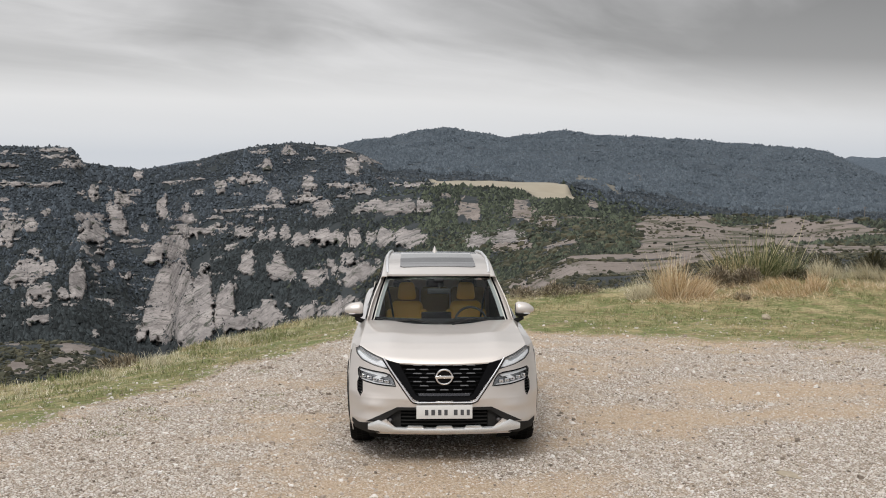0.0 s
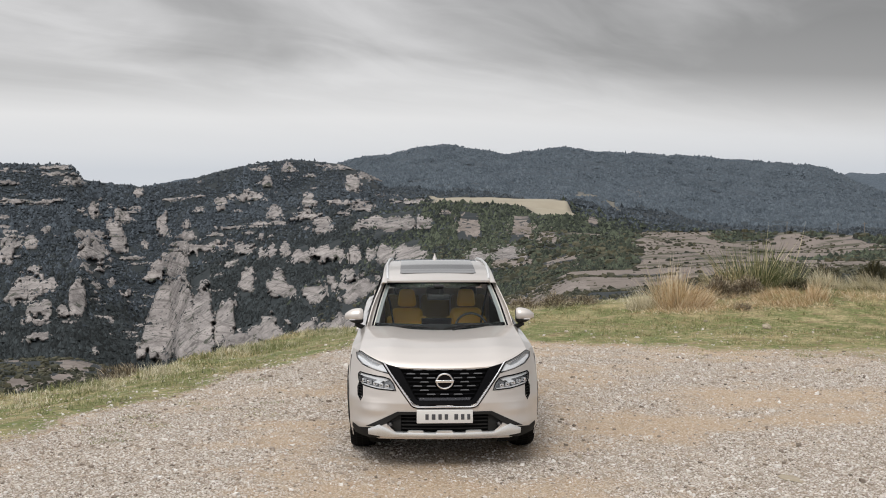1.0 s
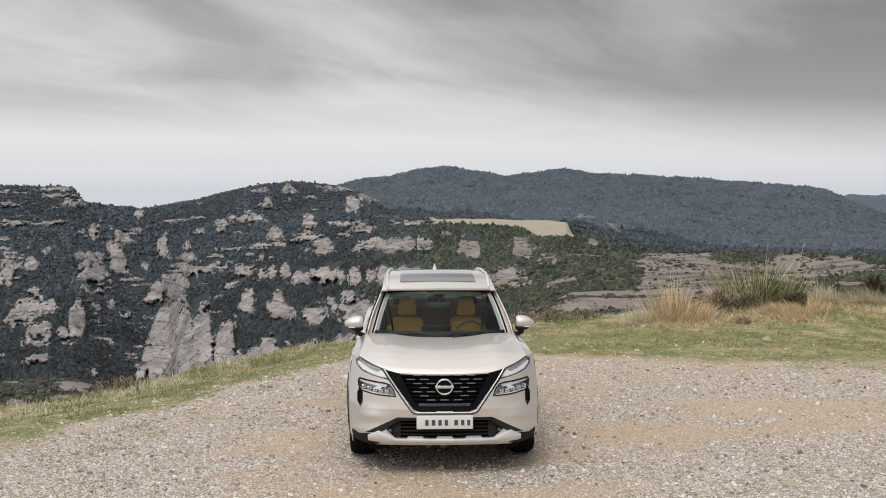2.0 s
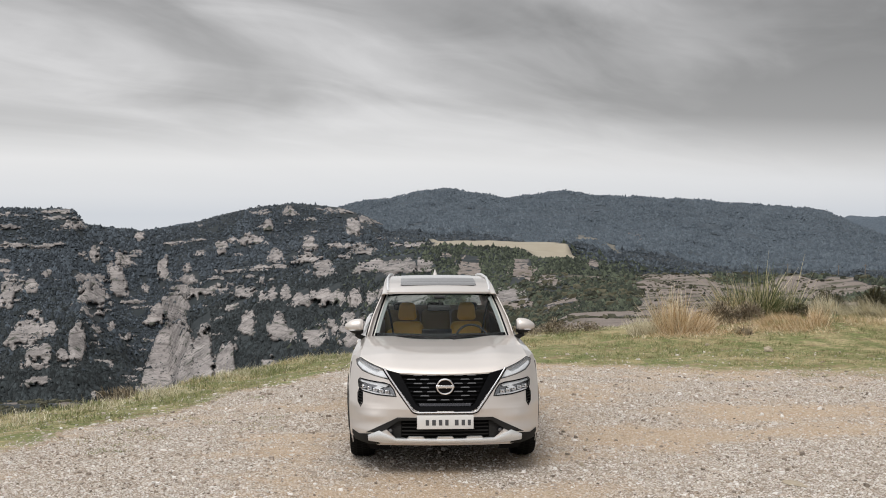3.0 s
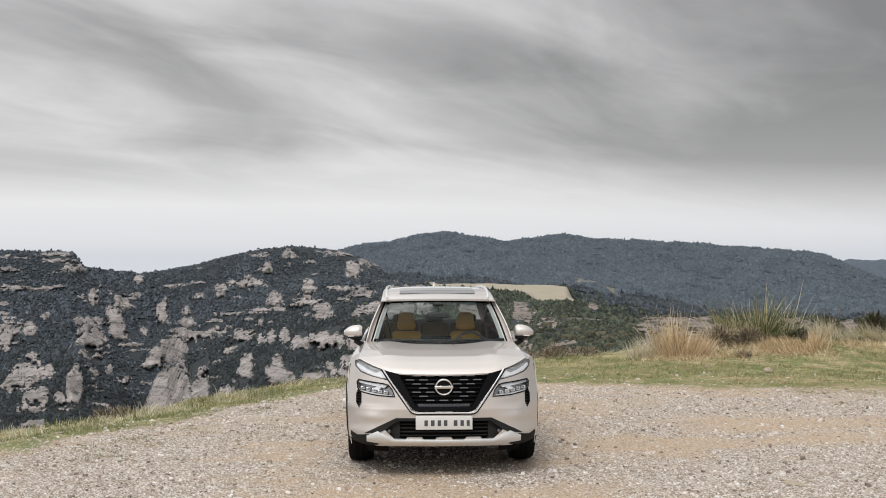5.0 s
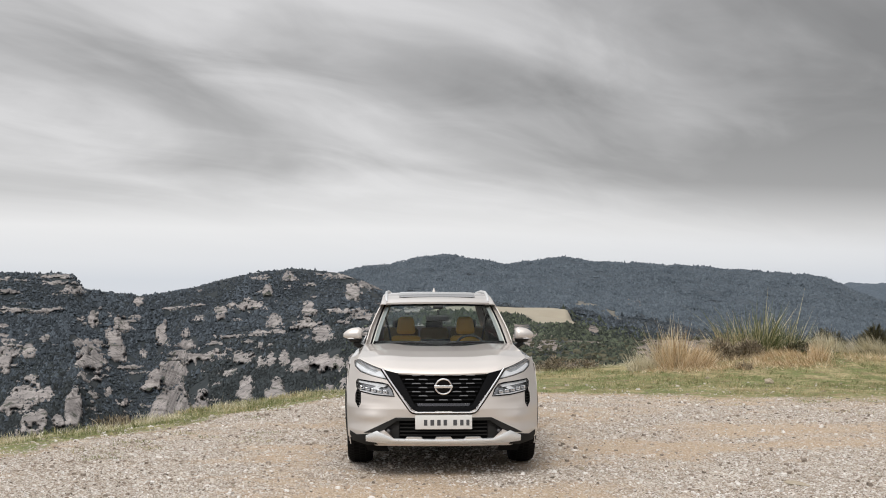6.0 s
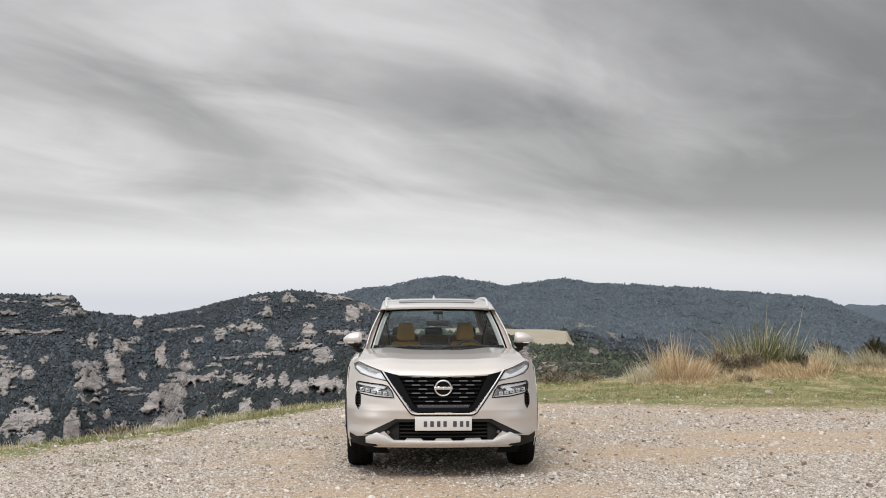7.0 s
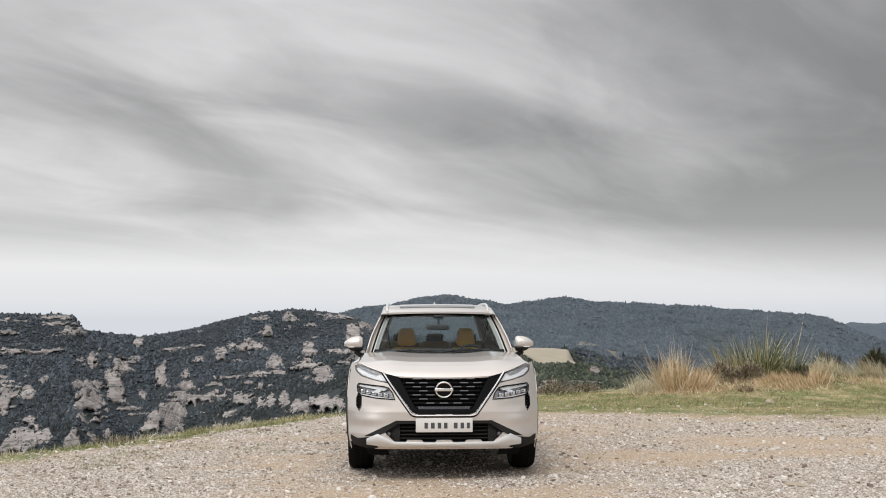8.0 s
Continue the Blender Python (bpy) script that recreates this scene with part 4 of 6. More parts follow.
M_DARKMET = plain("dark_smoked_metal", (0.10, 0.10, 0.11), 0.28, 0.9, 0.1, 60)
M_FIN = plain("grey_grille_fin", (0.20, 0.20, 0.21), 0.35, 0.6, 0.1, 60)
M_ALLOY = plain("alloy_wheel", (0.45, 0.45, 0.46), 0.3, 0.9, 0.1, 50)
M_LAMPBACK = plain("silvered_lamp_bowl", (0.55, 0.55, 0.56), 0.22, 0.85, 0.4, 25)
M_LAMP = pane_material("lamp_cover", (0.93, 0.94, 0.95), 0.9)
M_REFLECT = plain("lamp_reflector", (0.82, 0.83, 0.85), 0.18, 0.9, 0.05, 50)
M_DRL = plain("white_light_guide", (0.86, 0.87, 0.89), 0.25, 0.0, 0.05, 80, Coat_Weight=0.8)
M_DRLBACK = plain("pale_lamp_housing", (0.70, 0.71, 0.73), 0.3, 0.2, 0.1, 60)
M_GLOW = plain("lit_light_guide", (0.86, 0.87, 0.89), 0.25, 0.0, 0.05, 80, Emission_Color=(0.95, 0.97, 1.0), Emission_Strength=0.10)
M_SCREEN = pane_material("windscreen_glass", (0.86, 0.92, 0.905), 0.31)
M_SIDEGLASS = pane_material("side_glass", (0.82, 0.88, 0.88), 0.9)
M_PRIVACY = pane_material("privacy_glass", (0.34, 0.38, 0.38), 0.9)
M_ROOFGLASS = plain("roof_glass", (0.035, 0.036, 0.038), 0.06, 0.0, 0.1, 20, Coat_Weight=1.0)
# darker copy of the seat leather, with the cabin's shade in its colour
M_BENCH = plain("shaded_tan_leather", (0.30, 0.20, 0.07), 0.5, 0.0, 0.25, 120)
M_LEATHER = plain("mustard_tan_leather", (0.93, 0.55, 0.105), 0.48, 0.0, 0.25, 120)
M_LINING = plain("pale_pillar_lining", (0.40, 0.405, 0.41), 0.85, 0.0, 0.15, 200)
M_ROOFLINING = plain("charcoal_headlining", (0.035, 0.036, 0.038), 0.9, 0.0, 0.15, 200)
M_TRIM = plain("dark_cabin_trim", (0.018, 0.019, 0.021), 0.6, 0.0, 0.3, 120)
M_PLATE = plain("white_plate", (0.78, 0.78, 0.77), 0.35, 0.0, 0.06, 60)
M_INK = plain("dark_grey_print", (0.075, 0.078, 0.088), 0.5, 0.0, 0.1, 60)
M_RED = plain("red_lamp_plastic", (0.30, 0.01, 0.012), 0.15, 0.0, 0.1, 60, Coat_Weight=1.0)


def front_y(x, z):
    """Depth of the nose at width x and height z: bowed in plan, leaning back above the bumper."""
    a = abs(x)
    y = 0.12 * a * a + 3.2 * max(0.0, a - 0.55) ** 2.6 + 0.26 * max(0.0, z - 0.62) + 0.25 * max(0.0, 0.42 - z)
    y += 0.014 * math.exp(-((a - 0.66) / 0.13) ** 2 - ((z - 0.655) / 0.065) ** 2) - 0.012 * math.exp(-((a - 0.70) / 0.14) ** 2 - ((z - 0.55) / 0.04) ** 2)
    return y + 0.9 * max(0.0, a - 0.5) * max(0.0, z - 0.65) - 0.035 * math.exp(-((z - 0.36) / 0.10) ** 2)


def hood_z(y):
    return ip(y, (0.05, 0.10, 0.16, 0.3, 0.45, 0.8, 1.25, 1.6), (0.935, 0.957, 0.983, 1.028, 1.058, 1.092, 1.118, 1.13))


def nose_top(x):
    z = 0.96
    for _ in range(8):
        z = hood_z(front_y(x, z))
    return z


def tumble(z):
    return ip(z, (0.25, 0.40, 0.62, 0.78, 0.95, 1.05, 1.15), (0.035, 0.015, 0.004, 0.0, 0.014, 0.030, 0.075))


def plan_w(y):
    return ip(y, (0.25, 0.5, 0.9, 1.4, 2.3, 3.2, 3.7, 4.1, 4.4, 4.66), (0.895, 0.918, 0.926, 0.914, 0.908, 0.918, 0.925, 0.910, 0.865, 0.77))


def belt_z(y):
    return ip(y, (0.3, 0.5, 0.8, 1.2, 1.6, 2.5, 3.5, 4.2, 4.5), (0.98, 1.045, 1.075, 1.09, 1.10, 1.115, 1.135, 1.15, 1.12))


WHEEL_Y, WHEEL_R, ARCH_R = (0.90, 3.605), 0.362, 0.405


def side_low(y):
    for c in WHEEL_Y:
        if abs(y - c) < ARCH_R:
            return max(0.27, 0.355 + math.sqrt(ARCH_R ** 2 - (y - c) ** 2))
    return 0.27


def cabin_x(y, z):
    """Half-width of the glasshouse."""
    t = (z - 1.10) / 0.42
    return ip(y, (1.2, 1.6, 2.6, 3.6, 4.4), (0.775, 0.80, 0.81, 0.80, 0.72)) - t * ip(y, (1.2, 2.0, 3.0, 4.4), (0.11, 0.150, 0.150, 0.14)) - 0.02 * t * t


def roof_z(y):
    return ip(y, (1.90, 2.1, 2.4, 2.8, 3.3, 3.8, 4.2, 4.45), (1.545, 1.585, 1.622, 1.642, 1.645, 1.625, 1.585, 1.54))


def roof_w(y):
    return ip(y, (1.9, 2.2, 2.8, 3.6, 4.2, 4.45), (0.612, 0.632, 0.645, 0.628, 0.585, 0.555))


def screen_pt(u, v):
    """Windscreen: u from -1 to 1 across, v from 0 at the cowl to 1 at the roof."""
    hw = 0.735 + (0.598 - 0.735) * v
    return (u * hw, 1.20 + 0.26 * u * u + v * (0.74 - 0.14 * u * u), 1.112 - 0.012 * u * u + 0.432 * v - 0.02 * u * u * v + 0.028 * math.sin(math.pi * v))


def build_car():
    car = new("car")
    car.location, car.rotation_euler = (0.005, 0.0, 0.0), (0, 0, radians(0.75))
    tagged(car, "champagne-silver metallic family car parked on pale gravel", "car")

    # ---- outlines on the nose (x, z)
    v_out = [(-0.592, 1.008), (-0.30, 0.612), (-0.25, 0.592), (0.25, 0.592), (0.30, 0.612), (0.592, 1.008), (0.42, 0.985), (0.0, 0.972), (-0.42, 0.985)]
    v_in = [(-0.432, 0.962), (-0.272, 0.668), (-0.24, 0.645), (0.24, 0.645), (0.272, 0.668), (0.432, 0.962), (0.0, 0.955)]
    intake = [(-0.50, 0.492), (-0.43, 0.545), (0.43, 0.545), (0.50, 0.492), (0.555, 0.43), (0.46, 0.345), (-0.46, 0.345), (-0.555, 0.43)]
    lamp = [(0.452, 0.735), (0.475, 0.795), (0.51, 0.838), (0.56, 0.852), (0.795, 0.872), (0.812, 0.85), (0.805, 0.80), (0.775, 0.768), (0.62, 0.745)]
    drl = [(0.505, 0.882), (0.548, 0.968), (0.66, 1.003), (0.735, 1.030), (0.79, 1.052), (0.838, 1.03), (0.828, 0.985), (0.775, 0.942), (0.66, 0.912)]
    vent = [(0.768, 0.755), (0.80, 0.785), (0.815, 0.74), (0.812, 0.67), (0.785, 0.625), (0.768, 0.665)]

    def xe(z):
        return 0.905 - tumble(z)

    def fascia(u, v):
        x = (2 * u - 1)
        t = nose_top(x * 0.87)
        low = 0.285 + 0.06 * max(0.0, abs(x) - 0.7) / 0.3
        z = low + v * (t - low)
        x = x * xe(z)
        return (x, front_y(x, z), z)

    holes = [v_out, intake, lamp, mirrored(lamp), drl, mirrored(drl), vent, mirrored(vent)]
    shrunk = [grow(h, -d) for h, d in zip(holes, (0.008, 0.008, 0.006, 0.006, 0.004, 0.004, 0.002, 0.002))]
    bumper = part("front_bumper", sheet(fascia, 230, 92, 0.004, keep=lambda c: not any(in_poly(h, c.x, c.z) for h in shrunk)), M_PAINT, car)
    # ---- grille
    grille = part("grille", plate(grow(v_out, -0.004), -0.055, 0.006, front_y), M_UNDER, car, "dark open grille between gloss black wings")
    for side in (-1, 1):
        i = [(side * abs(p[0]), p[1]) for p in v_in[:3]]
        poly = [(side * 0.568, 0.976), (side * 0.548, 0.962), (side * 0.292, 0.622), (side * 0.245, 0.604), (0, 0.604), (0, 0.645), i[2], i[1], (side * 0.418, 0.938), (side * 0.42, 0.940)]
        part("grille_wing", plate(poly if side < 0 else poly[::-1], -0.004, 0.03, front_y), M_GLOSS, grille, "gloss black grille wing")
        line = [(side * x, z) for x, z in ((0.566, 0.982), (0.50, 0.885), (0.43, 0.787), (0.36, 0.690), (0.302, 0.612), (0.285, 0.599), (0.255, 0.592), (0.17, 0.592), (0.08, 0.592), (0.0, 0.592))]
        part("grille_gasket", tube([(x * 1.004, front_y(x, z) + 0.002, z - 0.006) for x, z in line], 0.0145, 8), M_GLOSS, grille)
        part("chrome_strip", tube([(x, front_y(x, z) - 0.006, z) for x, z in line], 0.0085, 8), M_CHROME, grille, "chrome strip")
    for k in range(8):
        z = 0.922 - 0.0365 * k
        w = ip(z, (0.645, 0.668, 0.945), (0.24, 0.272, 0.425)) - 0.012
        part("slat", plate([(-w, z - 0.006), (w, z - 0.006), (w, z + 0.006), (-w, z + 0.006)], -0.022, 0.022, front_y, 0.06), M_GLOSS, grille)
        n = int(w / 0.062)
        for q in range(-n, n + 1):
            x = q * 0.125 + (0.0625 if k % 2 else 0.0)
            if abs(x) + 0.038 < w and not (abs(x) < 0.125 and abs(z - 0.815) < 0.085):
                part("slat_fin", plate([(x - 0.042, z - 0.004), (x + 0.042, z - 0.004), (x + 0.034, z + 0.004), (x - 0.034, z + 0.004)], -0.010, 0.014, front_y, 0.1), M_FIN, grille)
    part("grille_lower_bar", plate([(-0.235, 0.648), (0.235, 0.648), (0.245, 0.672), (-0.245, 0.672)], -0.01, 0.02, front_y), M_DARKMET, grille)
    by = front_y(0, 0.823) - 0.012
    badge = part("badge", tube([(0.074 * math.cos(a), by + 0.12 * 0.074 * 0, 0.823 + 0.068 * math.sin(a)) for a in np.linspace(0, 2 * math.pi, 41)[:-1]], 0.0085, 8, True), M_CHROME, car, "round chrome badge")
    part("badge_disc", lathe_y(0, by + 0.004, 0.823, 0.07, 0.012), M_GLOSS, badge)
    part("badge_bar", soft_box(0, by - 0.006, 0.823, 0.172, 0.014, 0.026, 0.004), M_CHROME, badge, "plain chrome bar")

    # ---- lamps
    for s in (-1, 1):
        def turn(p):
            return p if s > 0 else mirrored(p)

        head = part("headlamp", plate(turn(lamp), -0.05, 0.006, front_y), M_LAMPBACK, car, "clear main headlamp with bright reflectors")
        part("headlamp_rim", ring_plate(turn(lamp), 0.010, 0.005, 0.04, front_y), M_GLOSS, head)
        part("cover", plate(grow(turn(lamp), -0.004), 0.002, 0.004, front_y, single=True), M_LAMP, head, outward=(0, -1, 0)).visible_shadow = False
        for cx, z in ((0.535, 0.770), (0.590, 0.777), (0.645, 0.785), (0.700, 0.793), (0.752, 0.801)):
            y0 = front_y(cx, z)
            cell = part("reflector", soft_box(s * cx, y0 + 0.024, z, 0.044, 0.03, 0.034, 0.005), M_REFLECT, head)
            part("lens", dome(s * cx, y0 + 0.012, z, 0.008), M_DARKMET, cell)
        for bar in ([(0.525, 0.828), (0.56, 0.842), (0.785, 0.861), (0.792, 0.846), (0.66, 0.828), (0.55, 0.812)], [(0.575, 0.812), (0.62, 0.822), (0.66, 0.800), (0.61, 0.790)],
                    [(0.49, 0.748), (0.62, 0.758), (0.77, 0.781), (0.775, 0.772), (0.62, 0.749), (0.478, 0.740)]):
            part("reflector_bar", plate(turn(bar), -0.006, 0.014, front_y), M_DRL, head)
        day = part("daytime_lamp", plate(turn(drl), -0.03, 0.006, front_y), M_DRLBACK, car, "slim white daytime running lamp")
        part("cover", plate(grow(turn(drl), -0.003), 0.003, 0.004, front_y, single=True), M_LAMP, day, outward=(0, -1, 0)).visible_shadow = False
        part("lamp_gasket", ring_plate(turn(drl), 0.005, 0.003, 0.02, front_y), M_GLOSS, day)
        guide = [(0.515, 0.892), (0.548, 0.948), (0.595, 0.958), (0.628, 0.938), (0.70, 0.960), (0.805, 1.014), (0.822, 1.004), (0.812, 0.984), (0.765, 0.950), (0.66, 0.920)]
        part("light_guide", plate(turn(guide), -0.006, 0.016, front_y), M_GLOW, day, "white light guide")
        thin = [(0.60, 0.975), (0.66, 0.992), (0.735, 1.018), (0.785, 1.040), (0.805, 1.032), (0.72, 0.992), (0.64, 0.966)]
        part("lamp_bezel", plate(turn(thin), -0.012, 0.012, front_y), M_REFLECT, day)
        air = part("bumper_vent", plate(turn(vent), -0.035, 0.006, front_y), M_UNDER, car, "black vertical vent")
        part("vent_rim", ring_plate(turn(vent), 0.008, 0.003, 0.03, front_y), M_GLOSS, air)
        for k in range(5):
            z = 0.655 + 0.025 * k
            part("vent_rib", plate(turn([(0.772, z), (0.812, z + 0.004), (0.812, z + 0.010), (0.772, z + 0.006)]), -0.012, 0.01, front_y), M_MATT, air)

    # ---- lower intake, silver skid bar, plate
    low = part("lower_intake", plate(grow(intake, -0.002), -0.07, 0.006, front_y), M_UNDER, car, "black lower air intake")
    for s in (-1, 1):
        frame_ = [(0.0, 0.545), (0.44, 0.545), (0.66, 0.440), (0.735, 0.400), (0.60, 0.412), (0.54, 0.44), (0.425, 0.518), (0.0, 0.522)]
        part("intake_surround", plate(frame_ if s > 0 else mirrored(frame_), 0.008, 0.05, front_y), M_MATT, low, "matt black surround")
        cheek = [(0.405, 0.345), (0.405, 0.515), (0.43, 0.515), (0.56, 0.43), (0.50, 0.345)]
        part("intake_cheek", plate(cheek if s > 0 else mirrored(cheek), -0.03, 0.01, front_y), M_MATT, low)
        fog = part("fog_lamp", cone_cup(s * 0.505, front_y(0.505, 0.42) + 0.0, 0.425, 0.027, 0.03), M_DARKMET, car, "small round fog lamp")
        part("lens", dome(s * 0.505, front_y(0.505, 0.42) + 0.018, 0.425, 0.02), M_FIN, fog)
        corner = [(0.69, 0.395), (0.80, 0.378), (0.866, 0.405), (0.868, 0.37), (0.84, 0.315), (0.70, 0.288), (0.60, 0.297)]
        part("bumper_corner", plate(corner if s > 0 else mirrored(corner), 0.008, 0.03, front_y), M_MATT, car, "matt black bumper corner")
        flap = [(0.50, 0.215), (0.53, 0.30), (0.74, 0.30), (0.70, 0.215)]
        part("air_deflector", plate(flap if s > 0 else mirrored(flap), -0.09, 0.02, front_y), M_UNDER, car)
    for k in range(4):
        z = 0.385 + 0.033 * k
        part("intake_slat", plate([(-0.40, z - 0.005), (0.40, z - 0.005), (0.40, z + 0.005), (-0.40, z + 0.005)], -0.035, 0.02, front_y), M_MATT, low)
    def skid(u, v):
        x = (2 * u - 1) * 0.712
        lo, hi = ip(abs(x), (0, 0.50, 0.712), (0.306, 0.308, 0.326)), ip(abs(x), (0, 0.46, 0.61, 0.712), (0.350, 0.355, 0.428, 0.380))
        z = lo + (hi - lo) * v
        return (x, front_y(x, z) - 0.020 - 0.010 * math.sin(math.pi * v), z)
    part("skid_bar", sheet(skid, 96, 8, 0.045), M_SATIN, car, "satin silver skid bar")
    for cx in (-0.27, 0.0, 0.27):
        part("skid_tab", plate([(cx - 0.085, 0.350), (cx + 0.085, 0.350), (cx + 0.065, 0.372), (cx - 0.065, 0.372)], 0.016, 0.04, front_y), M_SATIN, car)
    part("lower_lip", plate([(-0.62, 0.282), (0.62, 0.282), (0.60, 0.298), (-0.60, 0.298)], -0.03, 0.05, front_y), M_UNDER, car)
    num = part("number_plate", soft_box(0, -0.017, 0.505, 0.520, 0.014, 0.125, 0.004), M_PLATE, car, "white plate with dark bars")
    x = -0.19
    for w in (0.05, 0.055, 0.05, 0.05, 0.0, 0.055, 0.05, 0.045):
        if w:
            part("printed_bar", soft_box(x + w / 2, -0.0255, 0.503, w * 0.62, 0.003, 0.052, 0.001, 1), M_INK, num)
        x += w + 0.008 if w else 0.03

    # ---- bonnet and side panels
    def hood(u, v):
        x = (2 * u - 1) * 0.80
        y0 = front_y(x, nose_top(x)) + 0.004
        y1 = 1.20 + 0.30 * (x / 0.78) ** 2 * 0.9
        y = y0 + (y1 - y0) * v
        a = abs(x)
        z = hood_z(y) + 0.016 * math.exp(-((a - 0.52) / 0.14) ** 2) * min(1, v * 4)
        z -= 0.022 * max(0.0, 1 - v / 0.04) ** 2
        return (x * (1 - 0.03 * v), y, z + 0.004)

    part("bonnet", sheet(hood, 64, 40, -0.012, (0, 0, 1)), M_PAINT, car)

    def flank(y_from, y_to, s):
        def fn(u, v):
            if y_from < 0.3:
                zz = 0.35 + 0.65 * min(1, v / 0.72)
                a0 = front_y(0.905 - tumble(zz), zz) + 0.004
            else:
                a0 = y_from
            y = a0 + (y_to - a0) * u
            lo = side_low(y)
            top = belt_z(y)
            if v < 0.72:
                z = lo + (top - 0.05 - lo) * (v / 0.72)
                x = plan_w(y) - tumble(z) + 0.012 * math.exp(-((z - 0.55) / 0.05) ** 2) * 0
                for c in WHEEL_Y:
                    x += 0.016 * math.exp(-((math.hypot(y - c, z - 0.355) - ARCH_R) / 0.05) ** 2)
            else:
                t = (v - 0.72) / 0.28
                z = top - 0.05 * math.cos(t * math.pi / 2) + 0.004 * t
                x0 = plan_w(y) - tumble(top - 0.05)
                inner = 0.79 if y < 1.35 else cabin_x(y, top)
                x = x0 + (inner - x0) * (1 - math.cos(t * math.pi / 2)) ** 0.9
            return (s * x, y, z)
        return fn

    for s in (-1, 1):
        names = (("front_wing", 0.25, 1.50), ("front_door", 1.506, 2.52), ("rear_door", 2.526, 3.40), ("rear_quarter", 3.406, 4.50))
        for nm, a, b in names:
            panel = part(nm, sheet(flank(a, b, s), int((b - a) / 0.022), 26, -0.006, (s, 0, 0)), M_PAINT, car)
            if "door" in nm:
                hy = b - 0.14
                part("door_handle", soft_box(s * (plan_w(hy) + 0.012), hy, 0.955, 0.03, 0.19, 0.035, 0.012), M_PAINT, panel)
        sill = [(1.25, 0.20), (3.25, 0.20), (3.25, 0.36), (1.25, 0.36)]
        part("sill_trim", plate(sill, 0.008, 0.05, lambda y, z: plan_w(y) - tumble(z), 0.1, 0, s), M_MATT, car, "matt black sill trim")
        for c in WHEEL_Y:
            arc = [(c + r * math.cos(a), 0.355 + r * math.sin(a)) for r, span in ((ARCH_R + 0.055, np.linspace(-0.18, math.pi + 0.18, 30)), (ARCH_R - 0.006, np.linspace(math.pi + 0.18, -0.18, 30))) for a in span]
            part("wheel_arch_trim", plate(arc, 0.018, 0.06, lambda y, z: plan_w(y) - tumble(z), 0.08, 0, s), M_MATT, car, "matt black wheel-arch trim")
            part("arch_liner", liner(c, s), M_UNDER, car)

    # ---- glasshouse
    part("windscreen", sheet(lambda u, v: screen_pt((2 * u - 1) * 0.985, v), 32, 14), M_SCREEN, car, "clear raked windscreen", outward=(0, -1, 1)).visible_shadow = False
    def frit(u, v):
        x, y, z = screen_pt((2 * u - 1), -0.045 + 0.15 * v)
        return (x, y + 0.006, z + 0.001)
    part("windscreen_border", sheet(frit, 30, 2, 0.003), M_GLOSS, car)
    part("windscreen_border", sheet(lambda u, v: tuple(np.add(screen_pt((2 * u - 1) * 0.99, 0.955 + 0.045 * v), (0, 0.006, 0))), 30, 2, 0.003), M_GLOSS, car)
    part("cowl", sheet(lambda u, v: ((2 * u - 1) * 0.76, 1.16 + 0.30 * (2 * u - 1) ** 2 * 0.95 + 0.10 * v, 1.098 + 0.006 * v), 24, 3, -0.01, (0, 0, 1)), M_MATT, car)
    for s in (-1, 1):
        def pillar(u, v):
            a = Vector(screen_pt(s * 0.97, v))
            b = Vector((s * cabin_x(a.y + 0.05, a.z), a.y + 0.075, a.z - 0.004 + 0.012 * v))
            p = a.lerp(b, u)
            return p + Vector((s * 0.022, -0.016, 0.008)) * math.sin(math.pi * u)
        part("windscreen_pillar", sheet(pillar, 8, 20, -0.012, (s, 0, 0)), M_PAINT, car)
        part("windscreen_border", sheet(lambda u, v: tuple(np.add(screen_pt(s * (0.962 + 0.03 * u), -0.02 + 1.0 * v), (0, 0.006, 0))), 2, 20, 0.003), M_GLOSS, car)

        def pillar_in(u, v):
            a = Vector(screen_pt(s * 0.962, 0.05 + 0.90 * v))
            return a + Vector((-s * 0.042 * u, 0.012 + 0.02 * u, 0))
        part("pillar_lining", sheet(pillar_in, 4, 12, 0.01), M_LINING, car, "pale grey pillar lining")
        edge = [screen_pt(s * 0.985, k / 12) for k in range(-1, 13)]
        part("windscreen_seal", tube([(p[0] + s * 0.002, p[1] - 0.004, p[2] + 0.003) for p in edge], 0.011, 6), M_GLOSS, car)

        def wall(u, v):
            y = 1.42 + u * 2.95
            top = min(roof_z(y) - 0.045, 1.13 + (y - 1.36) * 0.72)
            z = belt_z(y) - 0.01 + v * (max(top, belt_z(y) + 0.01) - belt_z(y) + 0.01)
            return (s * cabin_x(y, z), y, z)
        panes = (("front_side_window", [(1.56, 1.13), (2.44, 1.135), (2.40, 1.525), (2.15, 1.505), (1.98, 1.45)]),
                 ("rear_side_window", [(2.56, 1.14), (3.34, 1.155), (3.36, 1.53), (2.52, 1.535)]),
                 ("quarter_window", [(3.44, 1.165), (3.80, 1.19), (4.05, 1.30), (3.98, 1.48), (3.46, 1.525)]))
        part("cabin_side", sheet(wall, 120, 24, -0.012, (s, 0, 0), keep=lambda c: not any(in_poly(grow(p, -0.01), c.y, c.z) for _, p in panes)), M_PAINT, car)
        for nm, p in panes:
            part(nm, plate(p, 0.004, 0.004, cabin_x, 0.08, 0, s, True), M_SIDEGLASS if nm == "front_side_window" else M_PRIVACY, car, "dark tinted side window", outward=(s, 0, 0))
            part("window_frame", ring_plate(p, 0.018, 0.008, 0.012, cabin_x, 0, s), M_GLOSS, car)
